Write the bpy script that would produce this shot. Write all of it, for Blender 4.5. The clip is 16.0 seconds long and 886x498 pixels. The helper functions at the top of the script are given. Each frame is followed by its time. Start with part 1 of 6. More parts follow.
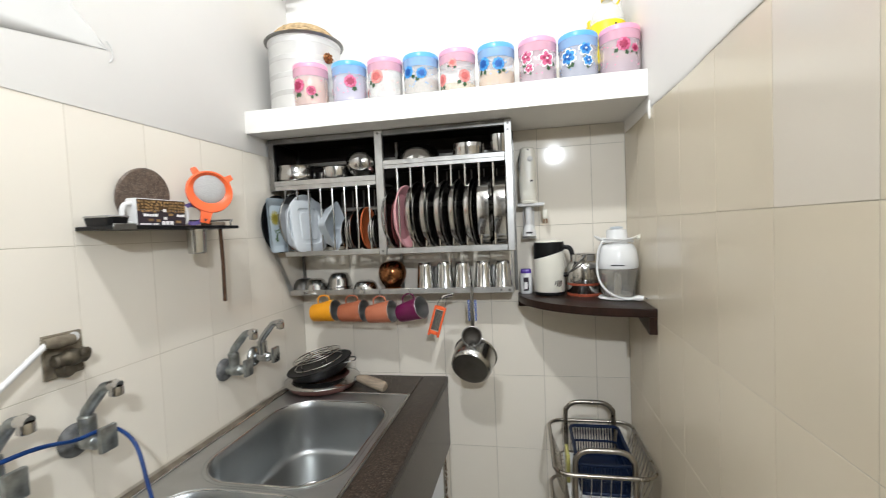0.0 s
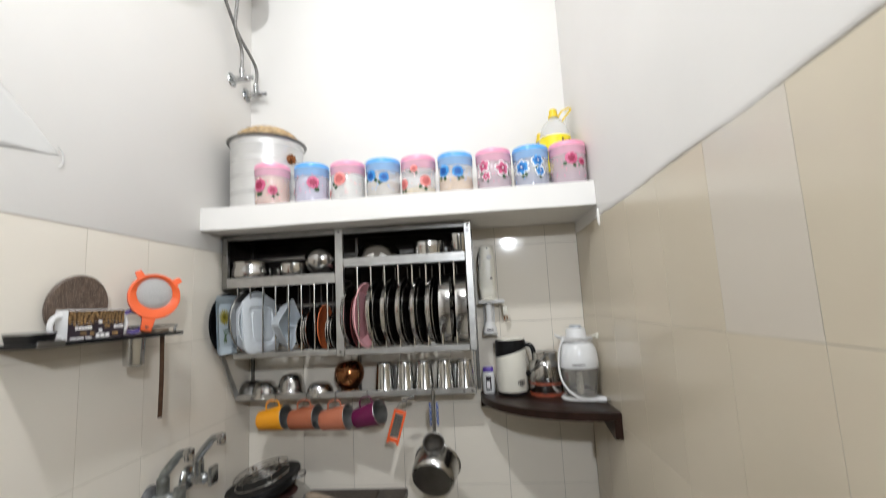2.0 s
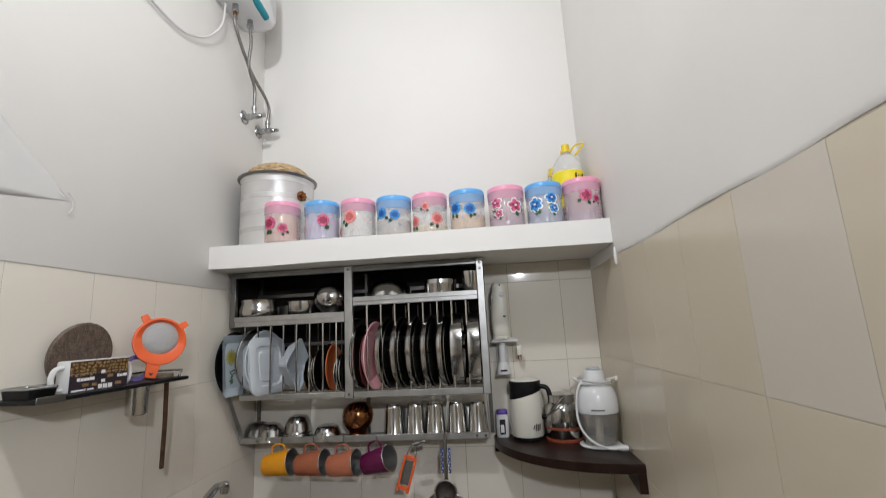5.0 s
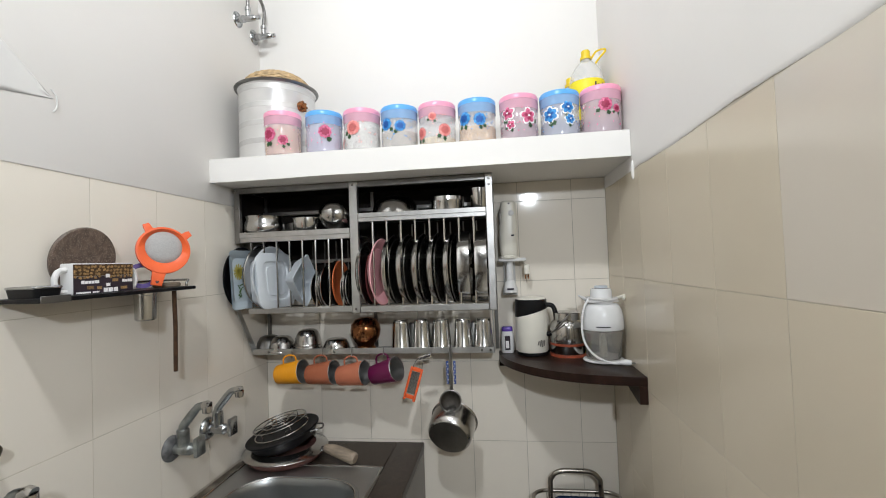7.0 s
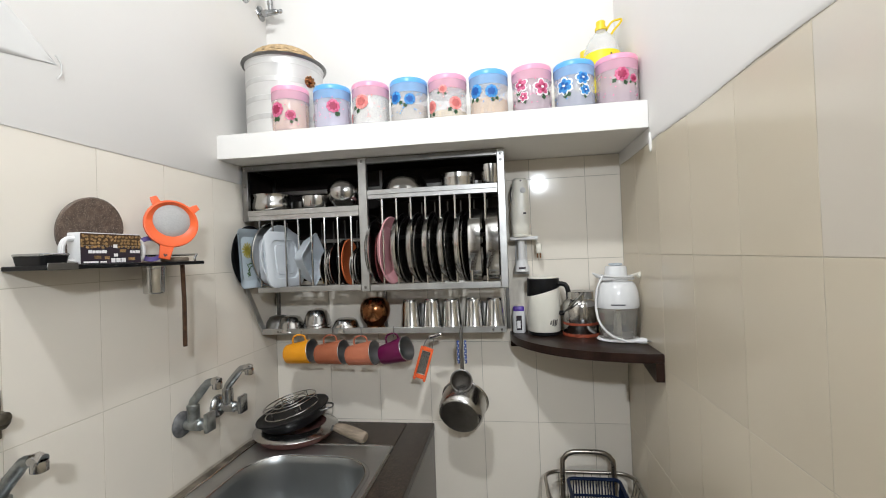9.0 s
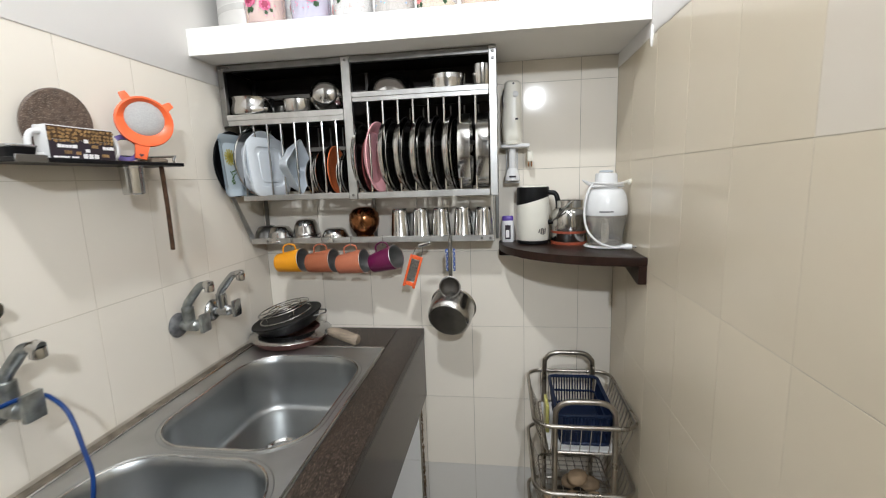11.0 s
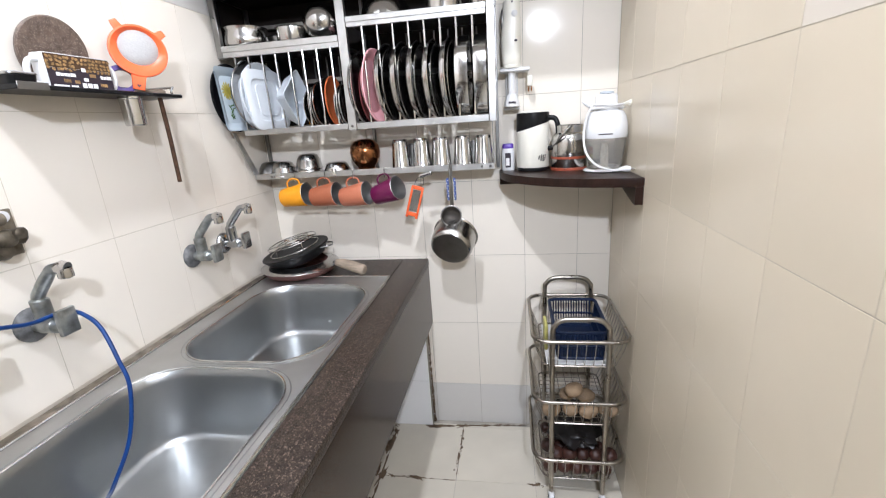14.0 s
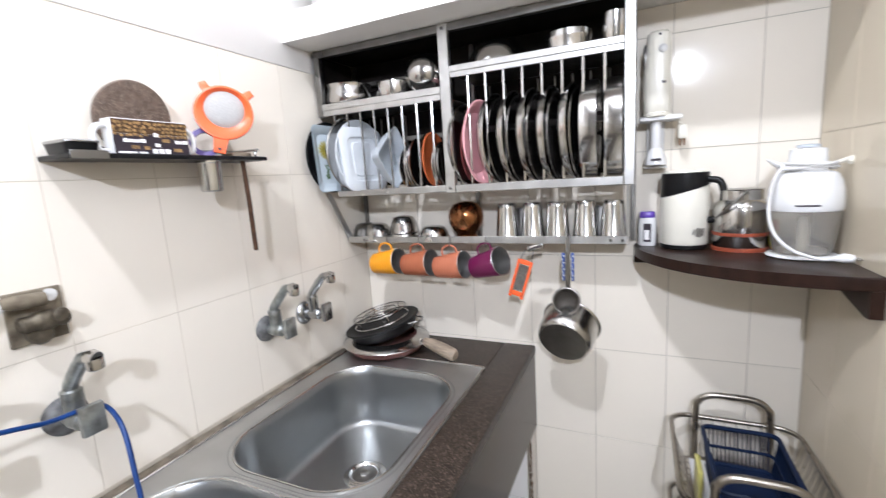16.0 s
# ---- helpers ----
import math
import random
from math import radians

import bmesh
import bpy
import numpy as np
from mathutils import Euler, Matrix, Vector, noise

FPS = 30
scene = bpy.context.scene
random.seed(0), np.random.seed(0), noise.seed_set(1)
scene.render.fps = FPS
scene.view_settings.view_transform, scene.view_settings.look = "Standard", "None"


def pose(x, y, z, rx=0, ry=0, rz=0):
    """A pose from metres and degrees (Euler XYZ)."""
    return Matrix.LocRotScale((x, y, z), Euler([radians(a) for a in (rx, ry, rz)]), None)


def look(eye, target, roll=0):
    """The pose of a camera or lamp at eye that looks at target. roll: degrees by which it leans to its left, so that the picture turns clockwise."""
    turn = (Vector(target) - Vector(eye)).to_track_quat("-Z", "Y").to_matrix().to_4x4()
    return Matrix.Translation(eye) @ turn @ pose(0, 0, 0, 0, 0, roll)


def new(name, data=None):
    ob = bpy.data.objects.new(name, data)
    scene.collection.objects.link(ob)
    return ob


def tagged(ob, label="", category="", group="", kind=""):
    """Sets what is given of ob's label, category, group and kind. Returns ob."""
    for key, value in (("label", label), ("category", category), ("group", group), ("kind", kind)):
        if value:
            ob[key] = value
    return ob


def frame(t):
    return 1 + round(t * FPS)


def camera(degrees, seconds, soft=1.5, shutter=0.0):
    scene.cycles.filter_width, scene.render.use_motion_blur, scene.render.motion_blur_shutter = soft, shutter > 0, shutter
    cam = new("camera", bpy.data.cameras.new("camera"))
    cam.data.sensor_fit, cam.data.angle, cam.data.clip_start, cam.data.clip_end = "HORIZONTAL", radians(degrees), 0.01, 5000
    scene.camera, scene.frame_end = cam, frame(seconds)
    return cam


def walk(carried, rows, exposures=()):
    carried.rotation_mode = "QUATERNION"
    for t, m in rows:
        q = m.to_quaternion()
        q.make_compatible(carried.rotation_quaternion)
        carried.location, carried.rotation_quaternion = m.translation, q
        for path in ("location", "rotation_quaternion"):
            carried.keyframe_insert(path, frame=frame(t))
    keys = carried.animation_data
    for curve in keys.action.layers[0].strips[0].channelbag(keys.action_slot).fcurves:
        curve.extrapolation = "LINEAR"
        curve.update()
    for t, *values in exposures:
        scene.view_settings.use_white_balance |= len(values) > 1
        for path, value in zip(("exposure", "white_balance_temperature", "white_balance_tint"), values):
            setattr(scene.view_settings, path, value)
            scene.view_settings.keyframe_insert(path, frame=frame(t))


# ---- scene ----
cam = camera(91.5, 16.0, soft=1.0, shutter=0.4)
PATH = [
    (0, (0.932, -1.739, 1.401), (0.547, 0.222, 1.311), -2.5),
    (0.5, (0.914, -1.718, 1.412), (0.721, 0.272, 1.354), -1.4),
    (1, (0.914, -1.708, 1.417), (0.77, 0.287, 1.414), -1.5),
    (1.5, (0.912, -1.71, 1.422), (0.764, 0.284, 1.473), -2.1),
    (2, (0.916, -1.734, 1.478), (0.75, 0.243, 1.734), -2.9),
    (2.5, (0.914, -1.738, 1.562), (0.733, 0.154, 2.186), -3.7),
    (3, (0.909, -1.744, 1.576), (0.719, 0.141, 2.216), -4.6),
    (3.5, (0.917, -1.748, 1.579), (0.726, 0.125, 2.254), -4.6),
    (4, (0.923, -1.745, 1.573), (0.718, 0.141, 2.206), -4.0),
    (4.5, (0.92, -1.727, 1.561), (0.711, 0.195, 2.075), -3.3),
    (5, (0.904, -1.71, 1.535), (0.708, 0.247, 1.898), -2.9),
    (7.5, (0.902, -1.651, 1.468), (0.641, 0.332, 1.51), -2.0),
    (8, (0.894, -1.645, 1.448), (0.656, 0.34, 1.485), -2.2),
    (10.3, (0.886, -1.543, 1.422), (0.513, 0.418, 1.3), -2.4),
    (10.5, (0.899, -1.514, 1.409), (0.553, 0.442, 1.184), -3.0),
    (11, (0.901, -1.625, 1.376), (0.629, 0.33, 1.055), -2.0),
    (11.5, (0.931, -1.702, 1.347), (0.641, 0.229, 0.914), -2.5),
    (12, (0.952, -1.696, 1.325), (0.635, 0.196, 0.757), -2.4),
    (12.5, (0.948, -1.691, 1.321), (0.657, 0.199, 0.738), -2.8),
    (13, (0.947, -1.692, 1.317), (0.651, 0.194, 0.72), -2.9),
    (13.5, (0.945, -1.687, 1.316), (0.642, 0.19, 0.698), -3.3),
    (14, (0.93, -1.667, 1.325), (0.614, 0.226, 0.762), -3.8),
    (14.5, (0.879, -1.638, 1.334), (0.56, 0.28, 0.869), -3.9),
    (15, (0.887, -1.569, 1.345), (0.565, 0.357, 0.915), -3.9),
    (15.5, (0.899, -1.429, 1.354), (0.401, 0.461, 0.929), -3.0),
    (16, (0.898, -1.368, 1.362), (0.076, 0.427, 1.038), -3.6),
]
walk(cam, [(t, look(eye, target, roll)) for t, eye, target, roll in PATH],
     [(0, -0.28, 6100, 7), (1, -0.44, 6100, 7), (1.9, -0.6, 6100, 8), (2.5, -0.99, 6120, 11), (3, -1.1, 6120, 11), (4.2, -1.15, 6120, 11), (5, -1.13, 6120, 10), (7, -0.73, 6050, 8), (8, -0.61, 6050, 8),
      (10.5, -0.34, 6080, 8), (11.4, -0.03, 5950, 9), (12, 0.38, 5760, 11), (16, 0.33, 5760, 13)])

# ---- world and light ----
world = bpy.data.worlds.new("world")
scene.world = world
world.use_nodes = True
bg = world.node_tree.nodes["Background"]
bg.inputs[0].default_value = (0.9, 0.95, 1.0, 1)
bg.inputs[1].default_value = 0.25


def disc_lamp(name, eye, target, size, watts, color):
    data = bpy.data.lights.new(name, "AREA")
    data.shape, data.size, data.energy, data.color = "DISK", size, watts, color
    ob = new(name, data)
    ob.matrix_world = look(eye, target)
    return ob


disc_lamp("ceiling_lamp_light", (0.62, -1.72, 3.10), (0.46, -0.22, 1.65), 0.12, 33, (1.0, 0.985, 0.955))
disc_lamp("wall_lamp_light", (1.20, -2.42, 2.05), (0.6, 0.0, 1.4), 0.09, 25, (0.97, 0.985, 1.0))
scene.view_settings.exposure = 0.0

# ---- materials ----


def material(name, color, rough=0.5, metal=0.0, spec=0.5, trans=0.0, ior=1.45, var=0.06, scale=6.0, bump=0.0,
             bscale=60.0, dark=None, speckle=0.0, sscale=200.0, rvar=0.0, coat=0.0, rnd=0.0, stretch=(1, 1, 1), alpha=1.0, slo=0.52, shi=0.68, light=None):
    """Principled surface with two scales of variation and fine relief."""
    m = bpy.data.materials.new(name)
    m.use_nodes = True
    nt = m.node_tree
    p = nt.nodes["Principled BSDF"]
    lk = nt.links.new
    co = nt.nodes.new("ShaderNodeTexCoord")
    mp = nt.nodes.new("ShaderNodeMapping")
    mp.inputs["Scale"].default_value = stretch
    lk(co.outputs["Object"], mp.inputs["Vector"])
    n1 = nt.nodes.new("ShaderNodeTexNoise")
    n1.inputs["Scale"].default_value, n1.inputs["Detail"].default_value = scale, 5
    lk(mp.outputs[0], n1.inputs["Vector"])
    ramp = nt.nodes.new("ShaderNodeMapRange")
    ramp.inputs[1].default_value, ramp.inputs[2].default_value = 0.3, 0.7
    lk(n1.outputs[0], ramp.inputs[0])
    mix = nt.nodes.new("ShaderNodeMix")
    mix.data_type = "RGBA"
    d = dark or tuple(c * (1 - 2 * var) for c in color)
    mix.inputs[6].default_value, mix.inputs[7].default_value = (*d, 1), (*color, 1)
    lk(ramp.outputs[0], mix.inputs[0])
    out = mix.outputs[2]
    if speckle:
        n2 = nt.nodes.new("ShaderNodeTexNoise")
        n2.inputs["Scale"].default_value, n2.inputs["Detail"].default_value = sscale, 2
        lk(mp.outputs[0], n2.inputs["Vector"])
        r2 = nt.nodes.new("ShaderNodeMapRange")
        r2.inputs[1].default_value, r2.inputs[2].default_value = slo, shi
        lk(n2.outputs[0], r2.inputs[0])
        mx = nt.nodes.new("ShaderNodeMix")
        mx.data_type = "RGBA"
        lk(r2.outputs[0], mx.inputs[0])
        lk(out, mx.inputs[6])
        mx.inputs[7].default_value = (*(light or [min(1, c * (1 + speckle) + 0.03 * speckle) for c in color]), 1)
        out = mx.outputs[2]
    if rnd:
        oi = nt.nodes.new("ShaderNodeObjectInfo")
        hs = nt.nodes.new("ShaderNodeHueSaturation")
        mr = nt.nodes.new("ShaderNodeMapRange")
        mr.inputs[3].default_value, mr.inputs[4].default_value = 1 - rnd, 1 + rnd * 0.5
        lk(oi.outputs["Random"], mr.inputs[0])
        lk(mr.outputs[0], hs.inputs["Value"])
        lk(out, hs.inputs["Color"])
        out = hs.outputs[0]
    lk(out, p.inputs["Base Color"])
    p.inputs["Roughness"].default_value, p.inputs["Metallic"].default_value = rough, metal
    p.inputs["Specular IOR Level"].default_value, p.inputs["IOR"].default_value = spec, ior
    p.inputs["Transmission Weight"].default_value = trans
    p.inputs["Coat Weight"].default_value = coat
    p.inputs["Alpha"].default_value = alpha
    if rvar:
        rr = nt.nodes.new("ShaderNodeMapRange")
        rr.inputs[3].default_value, rr.inputs[4].default_value = max(0.02, rough - rvar), rough + rvar
        lk(n1.outputs[0], rr.inputs[0])
        lk(rr.outputs[0], p.inputs["Roughness"])
    if bump:
        n3 = nt.nodes.new("ShaderNodeTexNoise")
        n3.inputs["Scale"].default_value, n3.inputs["Detail"].default_value = bscale, 4
        lk(mp.outputs[0], n3.inputs["Vector"])
        b = nt.nodes.new("ShaderNodeBump")
        b.inputs["Strength"].default_value, b.inputs["Distance"].default_value = bump, 0.002
        lk(n3.outputs[0], b.inputs["Height"])
        lk(b.outputs[0], p.inputs["Normal"])
    return m


TILE = material("cream_tile", (0.79, 0.735, 0.645), 0.085, spec=0.24, var=0.02, scale=3, bump=0.04, bscale=9, rnd=0.03, rvar=0.015)
SATIN_TILE = material("satin_cream_tile", (0.715, 0.635, 0.495), 0.17, var=0.04, scale=2.2, bump=0.05, bscale=6, rnd=0.04, rvar=0.04, spec=0.55)
GREY_TILE = material("pale_grey_tile", (0.712, 0.650, 0.555), 0.17, var=0.03, scale=2.2, bump=0.05, bscale=6, rvar=0.04, spec=0.55)
PALE_GROUT = material("pale_grout", (0.655, 0.59, 0.48), 0.8, var=0.18, scale=7)
SKIRT_TILE = material("grey_white_tile", (0.61, 0.59, 0.555), 0.13, var=0.03, scale=3, rnd=0.03)
WHITE_TILE = material("white_tile", (0.87, 0.865, 0.86), 0.12, var=0.02, scale=3, rnd=0.02)
GROUT = material("grout", (0.49, 0.45, 0.385), 0.9, var=0.2, scale=9)
FLOOR_TILE = material("floor_tile", (0.66, 0.61, 0.51), 0.2, var=0.06, scale=5, bump=0.05, bscale=20, rnd=0.05, rvar=0.1)
DIRT = material("grime", (0.15, 0.10, 0.06), 0.85, var=0.25, scale=40, bump=0.5, bscale=120)
FILLET = material("grimy_cement", (0.24, 0.20, 0.15), 0.85, var=0.35, scale=25, bump=0.5, bscale=90)
# pale colour chosen so the unseen near wall bounces light
BOUNCE_WALL = material("pale_bounce_wall", (0.76, 0.73, 0.68), 0.5, var=0.2, scale=8, bump=0.1, bscale=40, stretch=(6, 6, 0.6))
PLASTER = material("white_plaster", (0.825, 0.803, 0.772), 0.6, var=0.02, scale=2.5, bump=0.12, bscale=30, spec=0.3)
CEILING = material("ceiling_paint", (0.87, 0.855, 0.835), 0.8, var=0.02, scale=2, bump=0.1, bscale=25)
STEEL = material("stainless_steel", (0.56, 0.55, 0.53), 0.24, 1.0, var=0.06, scale=14, rvar=0.06, bump=0.04, bscale=90)
STEEL_BRIGHT = material("polished_steel", (0.58, 0.57, 0.555), 0.17, 1.0, var=0.05, scale=18, rvar=0.04)
STEEL_DULL = material("dull_steel", (0.27, 0.262, 0.25), 0.34, 1.0, var=0.12, scale=22, rvar=0.12, bump=0.06, bscale=120)
SINK_STEEL = material("sink_steel", (0.40, 0.41, 0.41), 0.36, 1.0, var=0.07, scale=7, rvar=0.06, bump=0.06, bscale=200)
RAIL_STEEL = material("brushed_steel", (0.57, 0.565, 0.55), 0.40, 1.0, var=0.10, scale=26, rvar=0.08, bump=0.05, bscale=140)
CHROME = material("chrome", (0.46, 0.47, 0.475), 0.24, 1.0, var=0.06, scale=30, rvar=0.08)
DARK_METAL = material("soiled_metal", (0.17, 0.145, 0.105), 0.5, 0.5, dark=(0.03, 0.022, 0.014), scale=38, bump=0.3, bscale=150)
GRANITE = material("brown_granite", (0.042, 0.029, 0.021), 0.4, spec=0.3, var=0.4, scale=90, speckle=1, light=(0.20, 0.152, 0.12), slo=0.55, shi=0.74, sscale=280, bump=0.7, bscale=230)
GRANITE_GLOSS = material("polished_granite", (0.046, 0.030, 0.021), 0.18, var=0.35, scale=60, speckle=1, light=(0.11, 0.075, 0.058), slo=0.58, shi=0.76, sscale=360, spec=0.2)
BLACK = material("black_plastic", (0.007, 0.007, 0.008), 0.35, spec=0.3, var=0.1, scale=30)
NONSTICK = material("black_nonstick", (0.007, 0.007, 0.008), 0.5, spec=0.25, var=0.2, scale=50, bump=0.2, bscale=300)
WHITE_PL = material("white_plastic", (0.68, 0.675, 0.67), 0.28, var=0.02, scale=12)
CREAM_PL = material("cream_plastic", (0.78, 0.75, 0.66), 0.32, var=0.03, scale=12)
WOOD_DARK = material("dark_laminate", (0.028, 0.014, 0.010), 0.34, spec=0.22, var=0.25, scale=25, bump=0.08, bscale=80, stretch=(1, 6, 1))
COPPER = material("copper", (0.40, 0.17, 0.07), 0.2, 1.0, var=0.2, scale=14, rvar=0.1)
ORANGE_PL = material("orange_plastic", (0.80, 0.125, 0.03), 0.35, var=0.05, scale=14)
PINK_PL = material("pink_plastic", (0.88, 0.46, 0.49), 0.3, var=0.04, scale=14)
RUST_PL = material("rust_orange_plastic", (0.55, 0.14, 0.045), 0.35, var=0.08, scale=14)
MAROON_PL = material("maroon_plastic", (0.20, 0.05, 0.05), 0.3, var=0.08, scale=14)
FROST = material("frosted_plastic", (0.72, 0.77, 0.82), 0.3, var=0.03, trans=0.35, scale=12)
BLUE_HOSE = material("blue_rubber", (0.002, 0.035, 0.17), 0.35, var=0.12, scale=40)

# ---- mesh helpers ----


def mesh_from(name, bm, mat, smooth=True):
    bmesh.ops.recalc_face_normals(bm, faces=bm.faces)
    me = bpy.data.meshes.new(name)
    bm.to_mesh(me)
    bm.free()
    if isinstance(mat, (list, tuple)):
        for x in mat:
            me.materials.append(x)
    elif mat:
        me.materials.append(mat)
    for p in me.polygons:
        p.use_smooth = smooth
    if smooth:
        me.set_sharp_from_angle(angle=radians(38))
    return me


def part(name, bm, mat, parent=None, label="", m=None, smooth=True):
    ob = new(name, mesh_from(name, bm, mat, smooth))
    if parent:
        ob.parent = parent
    if m is not None:
        ob.matrix_basis = m
    if label:
        ob["label"] = label
    return ob


def thing(name, m, label, category, group="", kind=""):
    ob = new(name)
    ob.empty_display_size = 0.05
    ob.matrix_basis = m
    return tagged(ob, label, category, group, kind)


def at(x, y, z):
    return Matrix.Translation((x, y, z))


def box(x0, x1, y0, y1, z0, z1, bev=0.002, seg=1, bm=None):
    bm = bm or bmesh.new()
    r = bmesh.ops.create_cube(bm, size=1, matrix=at((x0 + x1) / 2, (y0 + y1) / 2, (z0 + z1) / 2) @ Matrix.Diagonal((x1 - x0, y1 - y0, z1 - z0, 1)))
    if bev:
        es = list({e for v in r["verts"] for e in v.link_edges})
        bmesh.ops.bevel(bm, geom=es, offset=bev, segments=seg, affect="EDGES", profile=0.5)
    return bm


def lathe(profile, n=32, bm=None, m=None, close=False):
    """Revolve (radius, height) pairs round z."""
    bm = bm or bmesh.new()
    m = m or Matrix()
    rings = []
    for r, z in profile:
        if r < 1e-5:
            rings.append([bm.verts.new(m @ Vector((0, 0, z)))])
        else:
            rings.append([bm.verts.new(m @ Vector((r * math.cos(2 * math.pi * i / n), r * math.sin(2 * math.pi * i / n), z))) for i in range(n)])
    pairs = list(zip(rings, rings[1:]))
    if close:
        pairs.append((rings[-1], rings[0]))
    for a, b in pairs:
        for i in range(n):
            j = (i + 1) % n
            if len(a) == 1 and len(b) == 1:
                continue
            if len(a) == 1:
                bm.faces.new((a[0], b[i], b[j]))
            elif len(b) == 1:
                bm.faces.new((a[i], a[j], b[0]))
            else:
                bm.faces.new((a[i], a[j], b[j], b[i]))
    return bm


def smooth_path(pts, n=6, closed=False):
    """Catmull-Rom through the points."""
    pts = [Vector(p) for p in pts]
    out, k = [], len(pts)
    for i in range(k if closed else k - 1):
        p1, p2 = pts[i], pts[(i + 1) % k]
        p0 = pts[(i - 1) % k] if closed or i > 0 else p1 * 2 - p2
        p3 = pts[(i + 2) % k] if closed or i + 2 < k else p2 * 2 - p1
        for s in range(n):
            t = s / n
            out.append(0.5 * ((2 * p1) + (p2 - p0) * t + (2 * p0 - 5 * p1 + 4 * p2 - p3) * t * t + (3 * p1 - p0 - 3 * p2 + p3) * t ** 3))
    if not closed:
        out.append(pts[-1])
    return out


def tube(pts, r, n=8, bm=None, closed=False, radii=None):
    bm = bm or bmesh.new()
    pts = [Vector(p) for p in pts]
    k = len(pts)
    rings, up = [], None
    for i, p in enumerate(pts):
        a = pts[(i - 1) % k] if closed or i > 0 else p
        b = pts[(i + 1) % k] if closed or i < k - 1 else p
        d = (b - a).normalized()
        if up is None:
            up = d.orthogonal().normalized()
        up = (up - d * up.dot(d))
        up = up.normalized() if up.length > 1e-6 else d.orthogonal().normalized()
        s = d.cross(up)
        q = radii[i] if radii else r
        rings.append([bm.verts.new(p + (up * math.cos(2 * math.pi * j / n) + s * math.sin(2 * math.pi * j / n)) * q) for j in range(n)])
    for i in range(k if closed else k - 1):
        a, b = rings[i], rings[(i + 1) % k]
        for j in range(n):
            bm.faces.new((a[j], a[(j + 1) % n], b[(j + 1) % n], b[j]))
    if not closed:
        bm.faces.new(rings[0][::-1])
        bm.faces.new(rings[-1])
    return bm


def round_rect(x0, x1, y0, y1, r, z, n=6):
    out = []
    for cx, cy, a in ((x1 - r, y1 - r, 0), (x0 + r, y1 - r, 90), (x0 + r, y0 + r, 180), (x1 - r, y0 + r, 270)):
        for i in range(n + 1):
            t = radians(a + 90 * i / n)
            out.append(Vector((cx + r * math.cos(t), cy + r * math.sin(t), z)))
    return out


def loft(loops, bm=None, cap0=False, cap1=False, m=None):
    bm = bm or bmesh.new()
    m = m or Matrix()
    rs = [[bm.verts.new(m @ Vector(p)) for p in l] for l in loops]
    for a, b in zip(rs, rs[1:]):
        k = len(a)
        for i in range(k):
            bm.faces.new((a[i], a[(i + 1) % k], b[(i + 1) % k], b[i]))
    if cap0:
        bm.faces.new(rs[0][::-1])
    if cap1:
        bm.faces.new(rs[-1])
    return bm


def prism(outline, depth, m=None, bev=0.0, bm=None):
    """Extrude an xy outline along z."""
    bm = bm or bmesh.new()
    m = m or Matrix()
    lo = [bm.verts.new(m @ Vector((x, y, 0))) for x, y in outline]
    hi = [bm.verts.new(m @ Vector((x, y, depth))) for x, y in outline]
    k = len(lo)
    fs = [bm.faces.new(lo[::-1]), bm.faces.new(hi)]
    for i in range(k):
        fs.append(bm.faces.new((lo[i], lo[(i + 1) % k], hi[(i + 1) % k], hi[i])))
    if bev:
        es = list({e for f in fs[:2] for e in f.edges})
        bmesh.ops.bevel(bm, geom=es, offset=bev, segments=2, affect="EDGES", profile=0.5)
    return bm


# ---- structure ----
LX, RX, BACK, NEAR, TOP = -0.048, 1.303, 0.0, -4.2, 3.32
TILE_TOP = 1.715


def structure(name, bm, mat, label, category):
    return tagged(part(name, bm, mat), label, category, kind="structure")


wall_back = structure("wall_back", box(LX - 0.12, RX + 0.12, 0.0018, 0.13, -0.1, TOP + 0.1, 0), GROUT, "back wall, cream tile below and white plaster above", "wall")
wall_left = structure("wall_left", box(LX - 0.13, LX - 0.0007, NEAR, 0.0018, -0.1, TOP + 0.1, 0), PALE_GROUT, "left wall with cream tiles and white plaster above", "wall")
wall_right = structure("wall_right", box(RX + 0.0007, RX + 0.13, NEAR, 0.0018, -0.1, TOP + 0.1, 0), PALE_GROUT, "right wall with cream tiles and white plaster above", "wall")
# near wall is unseen, added to close the room and reflect fill light
wall_near = structure("wall_near", box(LX - 0.13, RX + 0.13, NEAR - 0.12, NEAR, -0.1, TOP + 0.1, 0), BOUNCE_WALL, "plain unseen wall closing the room behind, pale to bounce light", "wall")
floor = structure("floor", box(LX - 0.13, RX + 0.13, NEAR - 0.12, 0.13, -0.12, -0.0018, 0), GROUT, "floor of cream ceramic tiles with dirty joints", "floor")
ceiling = structure("ceiling", box(LX - 0.13, RX + 0.13, NEAR - 0.12, 0.13, TOP, TOP + 0.1, 0), CEILING, "off-white painted ceiling", "ceiling")
# plaster coat, standing a little proud of the tiles, with a rounded lower edge
edge = [(y, TILE_TOP + 0.0165 + 0.0055 * noise.noise((y * 4.0, 3.1, 0)) + 0.0025 * noise.noise((y * 17, 7.7, 0))) for y in [NEAR + i * 0.02 for i in range(int(-NEAR / 0.02) + 1)]]
pr = bmesh.new()
strip = [[pr.verts.new((x, y, z + dz)) for x, dz in ((RX + 0.0016, 0.0), (RX - 0.0002, 0.0004), (RX - 0.0013, 0.004), (RX - 0.0016, 0.010), (RX - 0.0012, 0.022), (RX - 0.0006, 0.040))] + [pr.verts.new((RX - 0.0006, y, TOP))] for y, z in edge]
